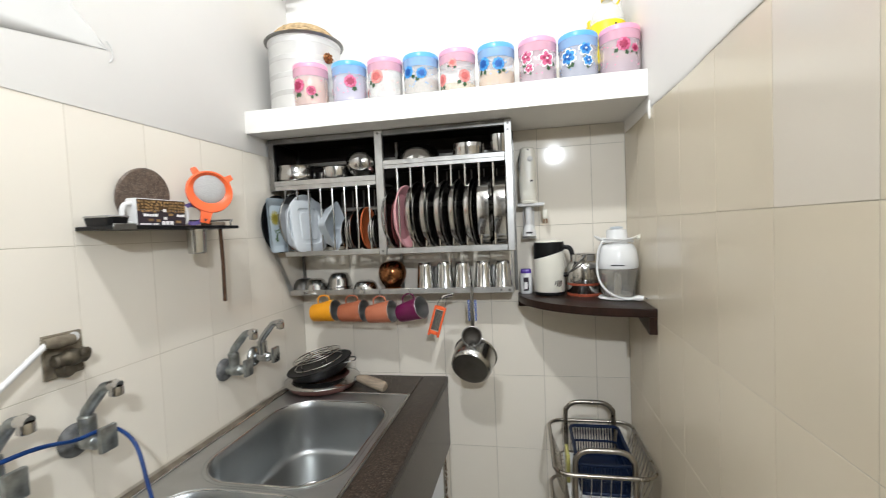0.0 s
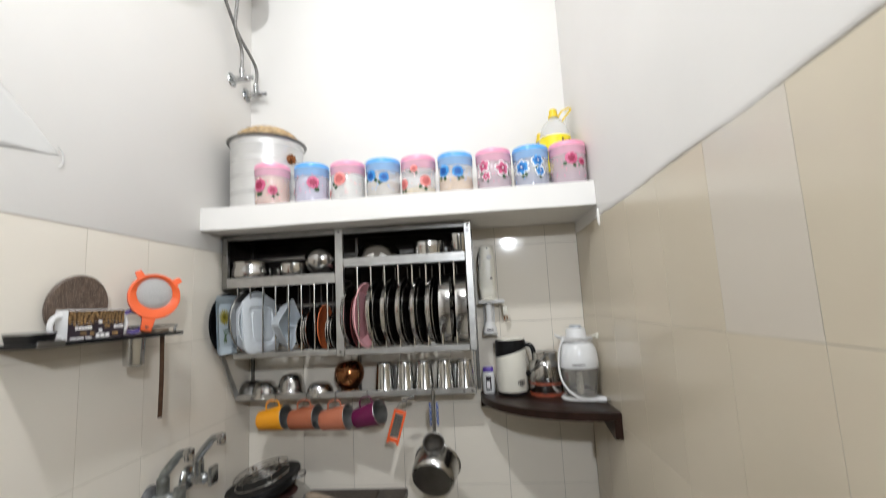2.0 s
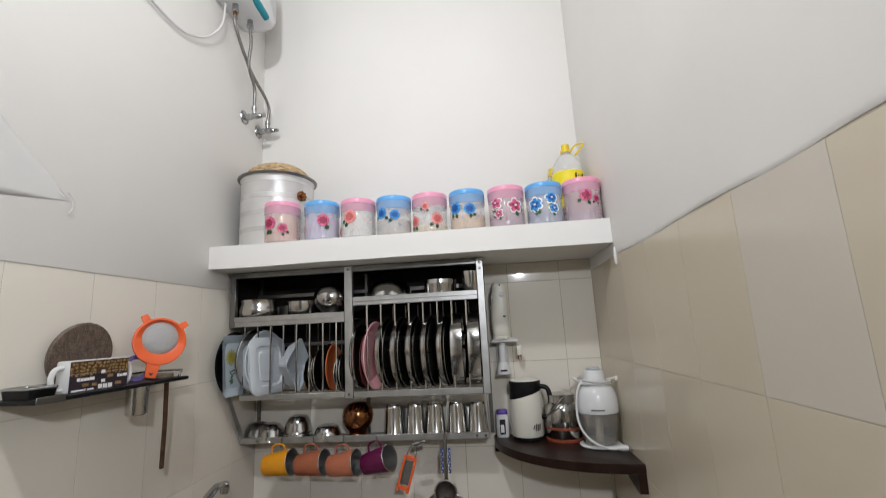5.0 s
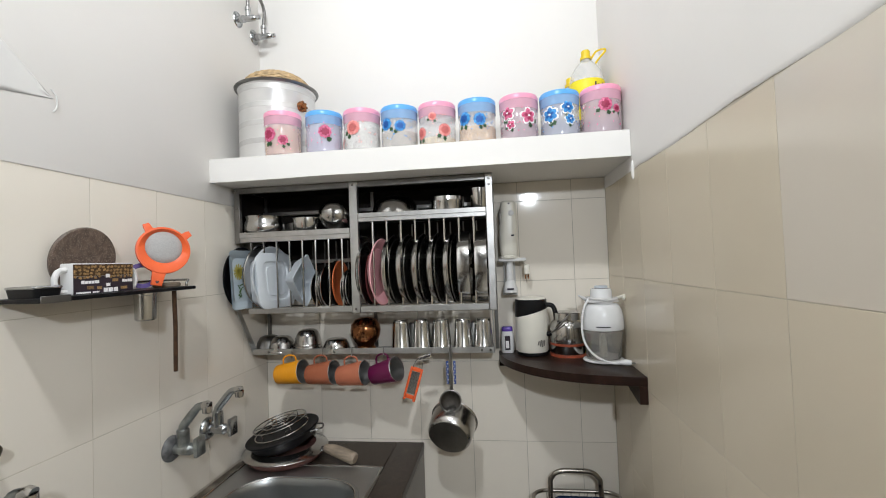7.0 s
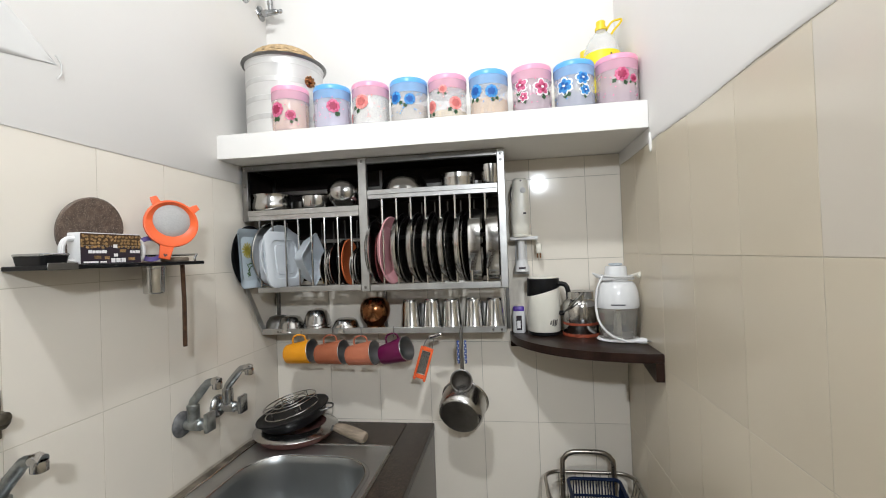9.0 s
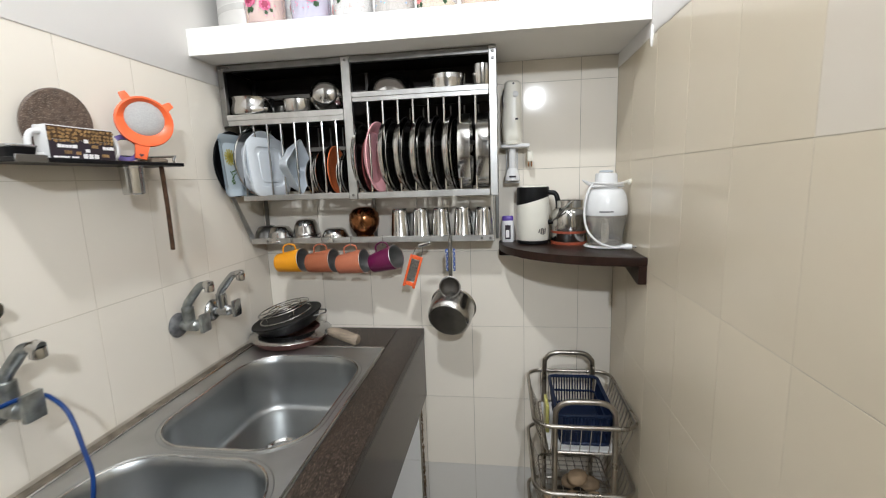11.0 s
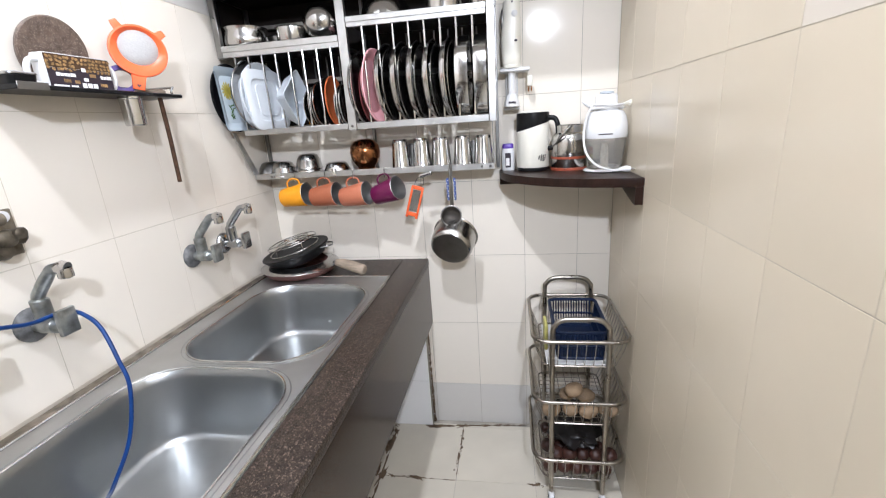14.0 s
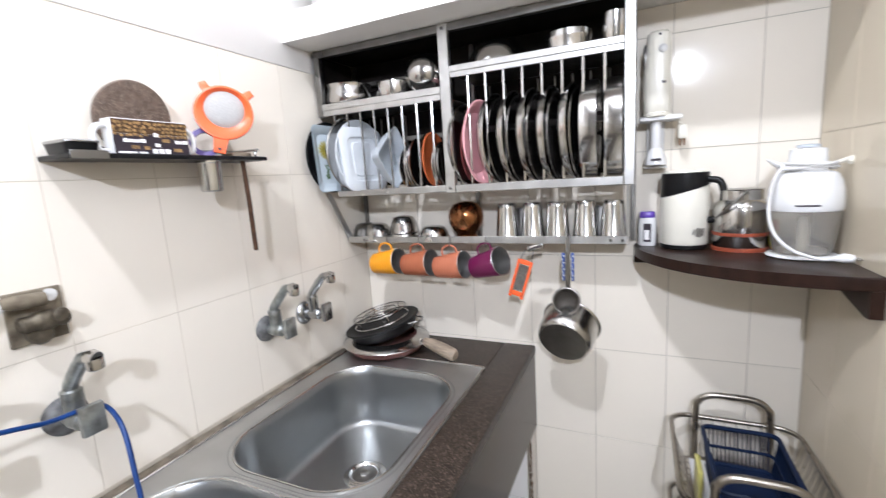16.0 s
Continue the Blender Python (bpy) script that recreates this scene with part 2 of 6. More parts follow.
for p, q in zip(strip, strip[1:]):
    for i in range(6):
        pr.faces.new((p[i], p[i + 1], q[i + 1], q[i]))
part("plaster", pr, PLASTER, wall_right)
part("plaster", box(LX - 0.0016, LX + 0.0022, NEAR, 0, TILE_TOP - 0.004, TOP, 0.0015, 2), PLASTER, wall_left)
part("plaster", box(LX, RX, -0.006, 0.012, 1.85, TOP, 0.003, 2), PLASTER, wall_back)
# small plaster drip below the shelf's end on the right wall
drip = bmesh.new()
bmesh.ops.create_uvsphere(drip, u_segments=10, v_segments=8, radius=0.012, matrix=at(RX - 0.003, -0.345, 1.73) @ Matrix.Diagonal((0.4, 0.5, 2.4, 1)))
part("plaster_drip", drip, PLASTER, wall_right)

# ---- loft shelf cast in plaster across the back wall ----
sh = bmesh.new()
loft([round_rect(LX, RX - 0.001, -0.335, 0.0, 0.004, z, 2) for z in (1.775, 1.779, 1.848, 1.853)], sh, True, True)
bmesh.ops.subdivide_edges(sh, edges=[e for e in sh.edges if e.calc_length() > 0.3], cuts=18, use_grid_fill=False)
for v in sh.verts:
    v.co += Vector((0, 0.0025, 0.003)) * noise.noise(v.co * 5)
shelf_slab = structure("wall_shelf", sh, PLASTER, "white plastered masonry shelf across the back wall", "shelf")

# ---- counter with sink ----
counter = thing("counter", at(0, 0, 0), "brown speckled granite counter with polished front apron", "counter")
part("back_slab", box(LX + 0.001, 0.4835, -0.205, -0.001, 0.762, 0.790, 0.002), GRANITE, counter)
part("front_slab", box(0.4855, 0.589, -2.4, -0.001, 0.762, 0.791, 0.003, 2), GRANITE, counter)
part("near_slab", box(LX + 0.001, 0.4835, -2.4, -1.522, 0.762, 0.790, 0.002), GRANITE, counter)
part("apron", box(0.565, 0.587, -2.4, -0.001, 0.50, 0.7615, 0.002), GRANITE_GLOSS, counter, "polished dark granite apron")
part("support", box(LX + 0.001, 0.4855, -2.4, -2.38, 0.0, 0.76, 0.002), TILE, counter)
part("wall_strip", box(LX + 0.001, -0.0225, -1.52, -0.206, 0.772, 0.795, 0.004, 2), FILLET, counter, "grimy cement fillet along the wall")

sink = thing("double_sink", at(0, 0, 0), "stainless steel double bowl sink set into the granite counter", "sink")
X0, X1, SY0, SY1, SZ = -0.0215, 0.4845, -1.52, -0.206, 0.7915
BOWLS = [(0.052, 0.448, -0.812, -0.305), (0.052, 0.448, -1.40, -0.848)]
fl = bmesh.new()
loops = [round_rect(X0, X1, SY0, SY1, 0.012, SZ, 4)] + [round_rect(a, b, c, d, 0.125, SZ, 12) for a, b, c, d in BOWLS]
for l in loops:
    vs = [fl.verts.new(p) for p in l]
    for i in range(len(vs)):
        fl.edges.new((vs[i], vs[(i + 1) % len(vs)]))
bmesh.ops.triangle_fill(fl, edges=list(fl.edges), use_beauty=True, use_dissolve=False)
DECK_STEEL = material("satin_sink_deck", (0.52, 0.525, 0.52), 0.42, 1.0, var=0.08, scale=9, rvar=0.08, bump=0.05, bscale=200)
part("deck", fl, DECK_STEEL, sink, smooth=False)
bead = round_rect(X0 + 0.004, X1 - 0.004, SY0 + 0.004, SY1 - 0.004, 0.012, SZ, 4)
part("edge_bead", tube(bead, 0.0035, 8, closed=True), STEEL, sink)
for a, b, c, d in BOWLS:
    L = []
    for inset, dz, r in ((-0.005, 0.0012, 0.130), (0.0, 0.001, 0.125), (0.003, -0.004, 0.123), (0.007, -0.02, 0.12), (0.016, -0.15, 0.108), (0.019, -0.167, 0.103), (0.025, -0.176, 0.097), (0.034, -0.1805, 0.088), (0.08, -0.186, 0.06), (0.13, -0.190, 0.03)):
        L.append(round_rect(a + inset, b - inset, c + inset, d - inset, r, SZ + dz, 12))
    bowl = part("bowl", loft(L, cap1=True), SINK_STEEL, sink)
    part("rim_bead", tube(round_rect(a - 0.003, b + 0.003, c - 0.003, d + 0.003, 0.127, SZ + 0.0012, 14), 0.0022, 6, closed=True), STEEL_BRIGHT, bowl)
    part("pressed_ridge", tube(round_rect(a - 0.014, b + 0.014, c - 0.014, d + 0.014, 0.138, SZ - 0.0012, 14), 0.0022, 6, closed=True), SINK_STEEL, bowl)
    cx, cy = (a + b) / 2, (c + d) / 2
    drain = part("drain", lathe([(0.0, 0.0008), (0.036, 0.0008), (0.041, 0.005), (0.048, 0.0045), (0.056, 0.0005)], 32, m=at(cx - 0.005, cy + 0.030, SZ - 0.1895)), STEEL_BRIGHT, bowl, "bright drain ring")
    part("drain_cup", lathe([(0.0, 0.0012), (0.012, 0.0035), (0.015, 0.0012), (0.033, 0.0012)], 24, m=at(cx - 0.005, cy + 0.030, SZ - 0.1892)), STEEL_DULL, drain)

# tiled support block below the counter against the back wall
block = structure("support_wall", box(LX, 0.558, -0.034, 0.0, -0.0015, 0.50, 0), GROUT, "low tiled support wall below the counter", "wall")

# ---- plate rack ----
rack = thing("dish_rack", at(0, 0, 0), "wall-hung stainless steel dish rack with slots for plates", "dish rack")
RL, RR, RF = -0.036, 0.891, -0.22
part("post", box(RL, RL + 0.022, RF, RF + 0.018, 1.575, 1.772, 0.0015), STEEL_DULL, rack)
part("post", box(0.395, 0.425, RF - 0.004, RF + 0.014, 1.318, 1.772, 0.002), RAIL_STEEL, rack)
part("post", box(RR - 0.025, RR, RF - 0.004, RF + 0.014, 1.318, 1.772, 0.002), RAIL_STEEL, rack)
part("top_rail", box(RL, RR, RF + 0.001, RF + 0.02, 1.752, 1.773, 0.0015), STEEL_DULL, rack)
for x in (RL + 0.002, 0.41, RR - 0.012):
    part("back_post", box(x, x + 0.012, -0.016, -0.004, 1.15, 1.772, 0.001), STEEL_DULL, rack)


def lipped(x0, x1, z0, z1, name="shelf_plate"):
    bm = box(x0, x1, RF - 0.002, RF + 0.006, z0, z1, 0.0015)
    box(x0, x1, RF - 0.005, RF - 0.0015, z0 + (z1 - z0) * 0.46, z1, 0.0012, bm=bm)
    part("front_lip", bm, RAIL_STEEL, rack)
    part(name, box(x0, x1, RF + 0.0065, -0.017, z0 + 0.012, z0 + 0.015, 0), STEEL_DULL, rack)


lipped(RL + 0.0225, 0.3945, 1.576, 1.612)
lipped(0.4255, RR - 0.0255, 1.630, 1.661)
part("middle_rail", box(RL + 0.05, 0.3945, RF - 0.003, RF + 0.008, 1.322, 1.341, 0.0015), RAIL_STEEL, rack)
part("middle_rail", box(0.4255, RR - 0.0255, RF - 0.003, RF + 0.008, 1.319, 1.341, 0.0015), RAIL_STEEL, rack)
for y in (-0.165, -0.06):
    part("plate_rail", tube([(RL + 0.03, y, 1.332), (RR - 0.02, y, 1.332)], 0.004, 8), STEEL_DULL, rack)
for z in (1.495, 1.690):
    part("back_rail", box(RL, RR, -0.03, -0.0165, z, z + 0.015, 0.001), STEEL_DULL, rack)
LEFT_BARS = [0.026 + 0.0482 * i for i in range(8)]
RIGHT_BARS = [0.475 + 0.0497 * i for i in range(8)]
# rear bars use a darker steel than the front ones
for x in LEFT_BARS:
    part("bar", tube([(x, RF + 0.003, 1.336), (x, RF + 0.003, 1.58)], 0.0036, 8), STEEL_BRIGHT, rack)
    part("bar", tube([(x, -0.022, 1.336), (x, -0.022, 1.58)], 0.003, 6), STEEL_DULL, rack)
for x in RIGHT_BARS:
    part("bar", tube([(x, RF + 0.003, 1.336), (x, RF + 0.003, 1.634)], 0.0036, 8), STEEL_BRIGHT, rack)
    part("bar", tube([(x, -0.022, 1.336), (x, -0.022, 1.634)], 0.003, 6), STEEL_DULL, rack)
# sloping ends that narrow down to the glass tray
for x in (RL, RR - 0.018):
    bm = bmesh.new()
    prism([(RF, 1.335), (RF + 0.02, 1.335), (-0.10, 1.175), (-0.10, 1.158), (-0.121, 1.158)], 0.003,
          Matrix(((0, 0, 1, x), (1, 0, 0, 0), (0, 1, 0, 0), (0, 0, 0, 1))), bm=bm)
    part("end_plate", bm, RAIL_STEEL, rack)
bm = box(RL, RR - 0.015, -0.123, -0.120, 1.156, 1.178, 0.001)
part("tray_lip", bm, RAIL_STEEL, rack)
part("tray", box(RL, RR - 0.015, -0.1195, -0.004, 1.1565, 1.160, 0), STEEL_DULL, rack)
for x, y, z in ((RL + 0.011, RF - 0.001, 1.76), (RL + 0.04, RF, 1.762), (0.41, RF - 0.005, 1.76), (RR - 0.012, RF - 0.005, 1.755), (0.41, RF - 0.005, 1.332),
                (RL + 0.011, RF - 0.001, 1.70), (0.03, -0.124, 1.167), (RR - 0.06, -0.124, 1.167), (RR - 0.03, -0.124, 1.167), (RR - 0.012, RF - 0.005, 1.735)):
    part("bolt", lathe([(0, 0.004), (0.003, 0.0038), (0.0045, 0.002), (0.0045, 0)], 10, m=at(x, y, z) @ Euler((radians(90), 0, 0)).to_matrix().to_4x4()), STEEL_DULL, rack)

# near-black colour of the sheets that paint the rack's inner shade
SHADE_SHEET = material("rack_shade_sheet", (0.016, 0.012, 0.010), 0.6, var=0.35, scale=12, spec=0.15)
PLATE_STEEL = material("plate_steel", (0.58, 0.57, 0.555), 0.15, 1.0, var=0.06, scale=16, rvar=0.06)
BOX_PL = material("pale_blue_plastic", (0.61, 0.64, 0.67), 0.3, var=0.03, scale=12)
# added sheets behind, above and beside the dishes, standing in for deep shade
part("back_shade_sheet", box(RL + 0.004, 0.407, -0.0035, -0.0012, 1.348, 1.772, 0), SHADE_SHEET, rack, "near-black sheet painting the shade at the rack's back")
part("back_shade_sheet", box(0.409, RR - 0.004, -0.0035, -0.0012, 1.348, 1.772, 0), SHADE_SHEET, rack, "near-black sheet painting the shade at the rack's back")
part("top_shade_sheet", box(RL + 0.004, RR - 0.004, RF + 0.021, -0.004, 1.768, 1.771, 0), SHADE_SHEET, rack, "near-black sheet painting the shade under the rack's top")
part("side_shade_sheet", box(RL + 0.0005, RL + 0.0025, RF + 0.019, -0.017, 1.613, 1.7675, 0), SHADE_SHEET, rack, "near-black sheet painting the shade at the rack's side")
SIDE = Euler((0, radians(90), 0)).to_matrix().to_4x4()


def plate(x, r, depth, mat, label, yaw=-8, tilt=0, y=-0.135, rim=0.012, group="plates in the rack", name="plate", z0=1.337, category="plate"):
    """A plate on edge, its hollow side facing along +x."""
    t = 0.0016
    prof = [(0, 0), (r * 0.72, 0), (r - rim, depth * 0.75), (r - 0.003, depth), (r, depth - 0.001), (r, depth - 0.003), (r - rim + 0.002, depth * 0.75 - 2 * t), (r * 0.73, -t), (0, -t)]
    ob = part(name, lathe(prof, 40), mat)
    ob.matrix_basis = at(x, y, z0 + r) @ Matrix.Rotation(radians(yaw), 4, "Z") @ Matrix.Rotation(radians(tilt), 4, "Y") @ SIDE
    return tagged(ob, label, category, group)


def thali(x, r, depth, label, yaw=-3, y=-0.15, z0=1.337):
    """A steel plate with an upright wall and a rolled rim, on edge, hollow side along +x."""
    t = 0.0014
    w = 0.0024
    prof = [(0, 0), (r - 0.018, 0), (r - 0.010, 0.002), (r - 0.006, 0.007), (r - 0.0035, depth - 0.004), (r - 0.001, depth - w), (r + 0.0012, depth - w * 0.6), (r + 0.002, depth + 0.0006), (r, depth + w), (r - 0.003, depth + w * 0.7),
            (r - 0.005, depth - 0.001), (r - 0.0055, depth - 0.005), (r - 0.0075, 0.008), (r - 0.011, 0.002 + t), (r - 0.018, t), (0, t)]
    ob = part("plate", lathe(prof, 48), PLATE_STEEL)
    ob.matrix_basis = at(x, y, z0 + r + 0.0012) @ Matrix.Rotation(radians(yaw), 4, "Z") @ Matrix.Rotation(radians(-1), 4, "Y") @ SIDE
    return tagged(ob, label, "plate", "plates in the rack")


plate(-0.026, 0.112, 0.012, BLACK, "black plate standing on edge in the rack", -1, -1, y=-0.205)
# square glass dish with a painted flower
gd = thing("glass_dish", at(-0.008, -0.20, 1.342) @ Matrix.Rotation(radians(-4), 4, "Z") @ Matrix.Rotation(radians(-3), 4, "Y"), "pale square glass plate with a yellow painted flower", "plate")
dish = loft([[Vector((0.012, p.x, p.y)) for p in round_rect(-0.085, 0.085, 0.0, 0.205, 0.02, 0)], [Vector((0.0, p.x, p.y)) for p in round_rect(-0.06, 0.06, 0.025, 0.18, 0.02, 0)],
             [Vector((-0.003, p.x, p.y)) for p in round_rect(-0.058, 0.058, 0.023, 0.178, 0.02, 0)], [Vector((0.009, p.x, p.y)) for p in round_rect(-0.087, 0.087, -0.002, 0.207, 0.02, 0)]])
DISH = material("pale_glazed_glass", (0.60, 0.68, 0.74), 0.15, var=0.04, scale=14)
part("dish", dish, DISH, gd)
part("dish_floor", loft([[Vector((0.0, p.x, p.y)) for p in round_rect(-0.0605, 0.0605, 0.0245, 0.1805, 0.02, 0)], [Vector((-0.002, p.x, p.y)) for p in round_rect(-0.0605, 0.0605, 0.0245, 0.1805, 0.02, 0)]], None, True, True), DISH, gd)
YEL = material("yellow_paint", (0.56, 0.47, 0.08), 0.4, var=0.25, scale=60)
GRN = material("green_paint", (0.10, 0.20, 0.05), 0.5, var=0.2, scale=60)
bm = bmesh.new()
rng = random.Random(4)
for i in range(14):
    a = i * 2 * math.pi / 14
    prism([(0, -0.003), (0.024 + rng.random() * 0.008, -0.004), (0.028, 0.002), (0.0, 0.003)], 0.0006, at(0.0008, -0.030, 0.130) @ SIDE @ Matrix.Rotation(a, 4, "Z"), bm=bm)
part("flower", bm, YEL, gd, "yellow painted flower", smooth=False)
bm = bmesh.new()
for i in range(9):
    a = rng.uniform(0, 6.28)
    prism([(0, -0.002), (0.014, -0.003), (0.02, 0.0), (0.0, 0.002)], 0.0006, at(0.0008, -0.036 + rng.uniform(-0.02, 0.02), 0.075 + rng.uniform(-0.03, 0.02)) @ SIDE @ Matrix.Rotation(a, 4, "Z"), bm=bm)
part("leaves", bm, GRN, gd, "dark green painted leaves", smooth=False)

thali(0.040, 0.116, 0.018, "shiny steel dinner plate standing on edge", -7, y=-0.178)
plate(0.070, 0.112, 0.016, BOX_PL, "white plastic plate standing on edge", -9, -2, y=-0.172)
# white food box lids
for k, (x, y, sz, yaw) in enumerate(((0.104, -0.185, 1.0, -15),)):
    lid = thing("food_box", at(x, y, 1.339) @ Matrix.Rotation(radians(yaw), 4, "Z") @ Matrix.Rotation(radians(-6), 4, "Y"), "white plastic food box with a stepped square lid", "food box")
    rr = lambda a, z0, z1, r, d: [Vector((d, p.x, p.y)) for p in round_rect(-a, a, z0, z1, r, 0)]
    part("box", loft([rr(0.07, 0.018, 0.178, 0.03, -0.045), rr(0.08, 0.008, 0.19, 0.035, -0.004)], None, True, True), BOX_PL, lid)
    part("lid", loft([rr(0.086, 0.0, 0.197, 0.035, -0.0035), rr(0.087, -0.001, 0.198, 0.035, 0.006), rr(0.083, 0.003, 0.194, 0.034, 0.009), rr(0.060, 0.028, 0.168, 0.025, 0.009), rr(0.056, 0.032, 0.164, 0.022, 0.004),
                       rr(0.044, 0.044, 0.152, 0.018, 0.004), rr(0.042, 0.046, 0.15, 0.018, 0.007)], None, True, True), BOX_PL, lid)
# translucent box leaning diagonally
tb = thing("translucent_tub", at(0.192, -0.178, 1.434) @ Matrix.Rotation(radians(-3), 4, "Z") @ Matrix.Rotation(radians(40), 4, "X"), "translucent bluish plastic tub leaning on a corner", "tub")
part("tub", loft([[Vector((d, p.x, p.y)) for p in round_rect(-a, a, -a, a, 0.015, 0)] for a, d in ((0.05, -0.02), (0.069, 0.022), (0.0705, 0.022), (0.0705, 0.019), (0.0685, 0.017), (0.052, -0.022))], None, True, True), FROST, tb)
for x, r in ((0.243, 0.062), (0.262, 0.068), (0.272, 0.07), (0.282, 0.074)):
    plate(x, r, 0.010, STEEL_BRIGHT, "small steel quarter plate standing on edge", -1, -1, y=-0.165, rim=0.006)
plate(0.30, 0.082, 0.010, NONSTICK, "black small plate standing on edge", -1, -1, y=-0.13, rim=0.006)
plate(0.322, 0.082, 0.012, RUST_PL, "rust orange plastic plate standing on edge", -1, -1, y=-0.15, rim=0.008)
for x, r in ((0.352, 0.062), (0.362, 0.066), (0.371, 0.066)):
    plate(x, r, 0.010, STEEL_BRIGHT, "small steel quarter plate standing on edge", -1, -1, y=-0.17, rim=0.006)
thali(0.420, 0.114, 0.018, "steel dinner plate standing on edge", -2, y=-0.145)
plate(0.446, 0.098, 0.010, MAROON_PL, "maroon plastic plate standing on edge", -4, -1, y=-0.125)
plate(0.472, 0.118, 0.022, PINK_PL, "pink plastic plate standing on edge", -7, 0, y=-0.158, rim=0.016)
for x in (0.523, 0.575, 0.627, 0.678, 0.731):
    thali(x - 0.004, 0.122, 0.021, "round steel dinner plate standing on edge", -6, y=-0.152)
    thali(x + 0.014, 0.117, 0.009, "round steel dinner plate standing on edge", -6, y=-0.132)
for x in (0.757, 0.815):
    r, d, t = 0.126, 0.043, 0.0015
    ob = part("deep_steel_pan", lathe([(0, 0), (r - 0.01, 0), (r - 0.003, 0.004), (r, 0.012), (r, d), (r + 0.002, d + 0.001), (r - t, d), (r - t - 0.001, 0.012), (r - 0.012, t), (0, t)], 44), PLATE_STEEL)
    ob.matrix_basis = at(x + 0.002, -0.128, 1.337 + r) @ Matrix.Rotation(radians(1), 4, "Z") @ SIDE
    tagged(ob, "deep straight-sided steel cake pan standing on edge", "pan", "plates in the rack")


def vessel(name, prof, x, y, z, mat, label, category, n=32, group=""):
    ob = part(name, lathe(prof, n), mat)
    ob.matrix_basis = at(x, y, z)
    return tagged(ob, label, category, group)


def bowl_profile(r, h, neck=0.9, t=0.0016):
    return [(0, 0), (r * 0.55, 0), (r * 0.82, h * 0.08), (r, h * 0.35), (r * 0.985, h * 0.6), (r * neck, h * 0.86), (r * (neck + 0.05), h), (r * (neck + 0.05) - t, h), (r * neck - t, h * 0.86), (r * 0.985 - t, h * 0.6), (r - t, h * 0.35), (r * 0.8, h * 0.1), (0, t)]


ZL, ZR, ZT = 1.5915, 1.6455, 1.1605
vessel("steel_plate", [(0, 0), (0.065, 0), (0.084, 0.012), (0.088, 0.014), (0.084, 0.0142), (0.064, 0.002), (0, 0.002)], 0.026, -0.14, ZL, STEEL, "small round steel plate on the rack's top shelf", "plate")
vessel("steel_bowl", bowl_profile(0.077, 0.080, 0.92), 0.034, -0.14, ZL + 0.0025, STEEL_BRIGHT, "squat steel pot with a narrow neck", "bowl")
cupb = bmesh.new()
lathe([(0, 0), (0.042, 0), (0.046, 0.006), (0.047, 0.07), (0.050, 0.072), (0.046, 0.071), (0.045, 0.008), (0, 0.002)], 30, bm=cupb)
tagged(part("steel_cup", cupb, STEEL_BRIGHT, m=at(0.203, -0.135, ZL) @ Matrix.Diagonal((1.12, 1.12, 1.0, 1))), "short steel cup on the rack's top shelf", "cup")
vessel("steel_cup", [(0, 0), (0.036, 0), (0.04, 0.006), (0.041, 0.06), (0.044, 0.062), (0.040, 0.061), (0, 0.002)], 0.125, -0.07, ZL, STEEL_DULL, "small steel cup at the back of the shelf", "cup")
vessel("steel_lota", [(0, 0), (0.030, 0), (0.038, 0.003), (0.040, 0.008), (0.034, 0.018), (0.036, 0.026), (0.052, 0.042), (0.063, 0.066), (0.064, 0.088), (0.056, 0.110), (0.038, 0.126), (0.018, 0.132), (0, 0.133)], 0.318, -0.142, ZL, STEEL_BRIGHT, "upturned round-bellied polished steel water pot", "pot", 44)
vessel("steel_bowl", [(0, 0.078), (0.040, 0.078), (0.062, 0.070), (0.077, 0.048), (0.084, 0.022), (0.086, 0.006), (0.090, 0.003), (0.090, 0.0), (0.085, 0.0), (0.081, 0.022), (0.060, 0.068), (0, 0.075)], 0.536, -0.128, ZR, STEEL_BRIGHT, "upturned steel bowl on the rack's top shelf", "bowl")
vessel("steel_container", [(0, 0), (0.053, 0), (0.058, 0.006), (0.059, 0.045), (0.061, 0.05), (0.061, 0.0525), (0.061, 0.053), (0.061, 0.065), (0.05, 0.072), (0, 0.074)], 0.728, -0.13, ZR, STEEL_BRIGHT, "lidded round steel container", "container")
vessel("steel_tumbler", [(0, 0), (0.026, 0), (0.028, 0.004), (0.034, 0.09), (0.033, 0.09), (0.027, 0.006), (0, 0.004)], 0.842, -0.14, ZR, STEEL_BRIGHT, "steel drinking tumbler on the rack", "tumbler")
# tray of tumblers and bowls
for i, x in enumerate((0.532, 0.610, 0.683, 0.762, 0.836)):
    vessel("steel_tumbler", [(0.0, 0.114), (0.0255, 0.114), (0.028, 0.110), (0.029, 0.10), (0.036, 0.008), (0.038, 0.004), (0.038, 0.0), (0.0355, 0.0), (0.027, 0.105), (0, 0.108)], x, -0.082 + 0.004 * (i % 2), ZT, STEEL_BRIGHT, "upturned steel drinking tumbler on the tray", "tumbler", group="tumblers on the tray")
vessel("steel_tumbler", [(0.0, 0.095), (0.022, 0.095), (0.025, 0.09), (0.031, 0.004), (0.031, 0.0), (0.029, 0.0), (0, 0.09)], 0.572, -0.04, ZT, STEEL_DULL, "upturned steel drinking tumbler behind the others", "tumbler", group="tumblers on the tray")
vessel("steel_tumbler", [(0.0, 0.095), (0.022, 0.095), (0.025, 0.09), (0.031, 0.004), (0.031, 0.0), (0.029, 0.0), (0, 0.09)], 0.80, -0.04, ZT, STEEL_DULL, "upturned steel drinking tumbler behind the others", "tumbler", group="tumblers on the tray")
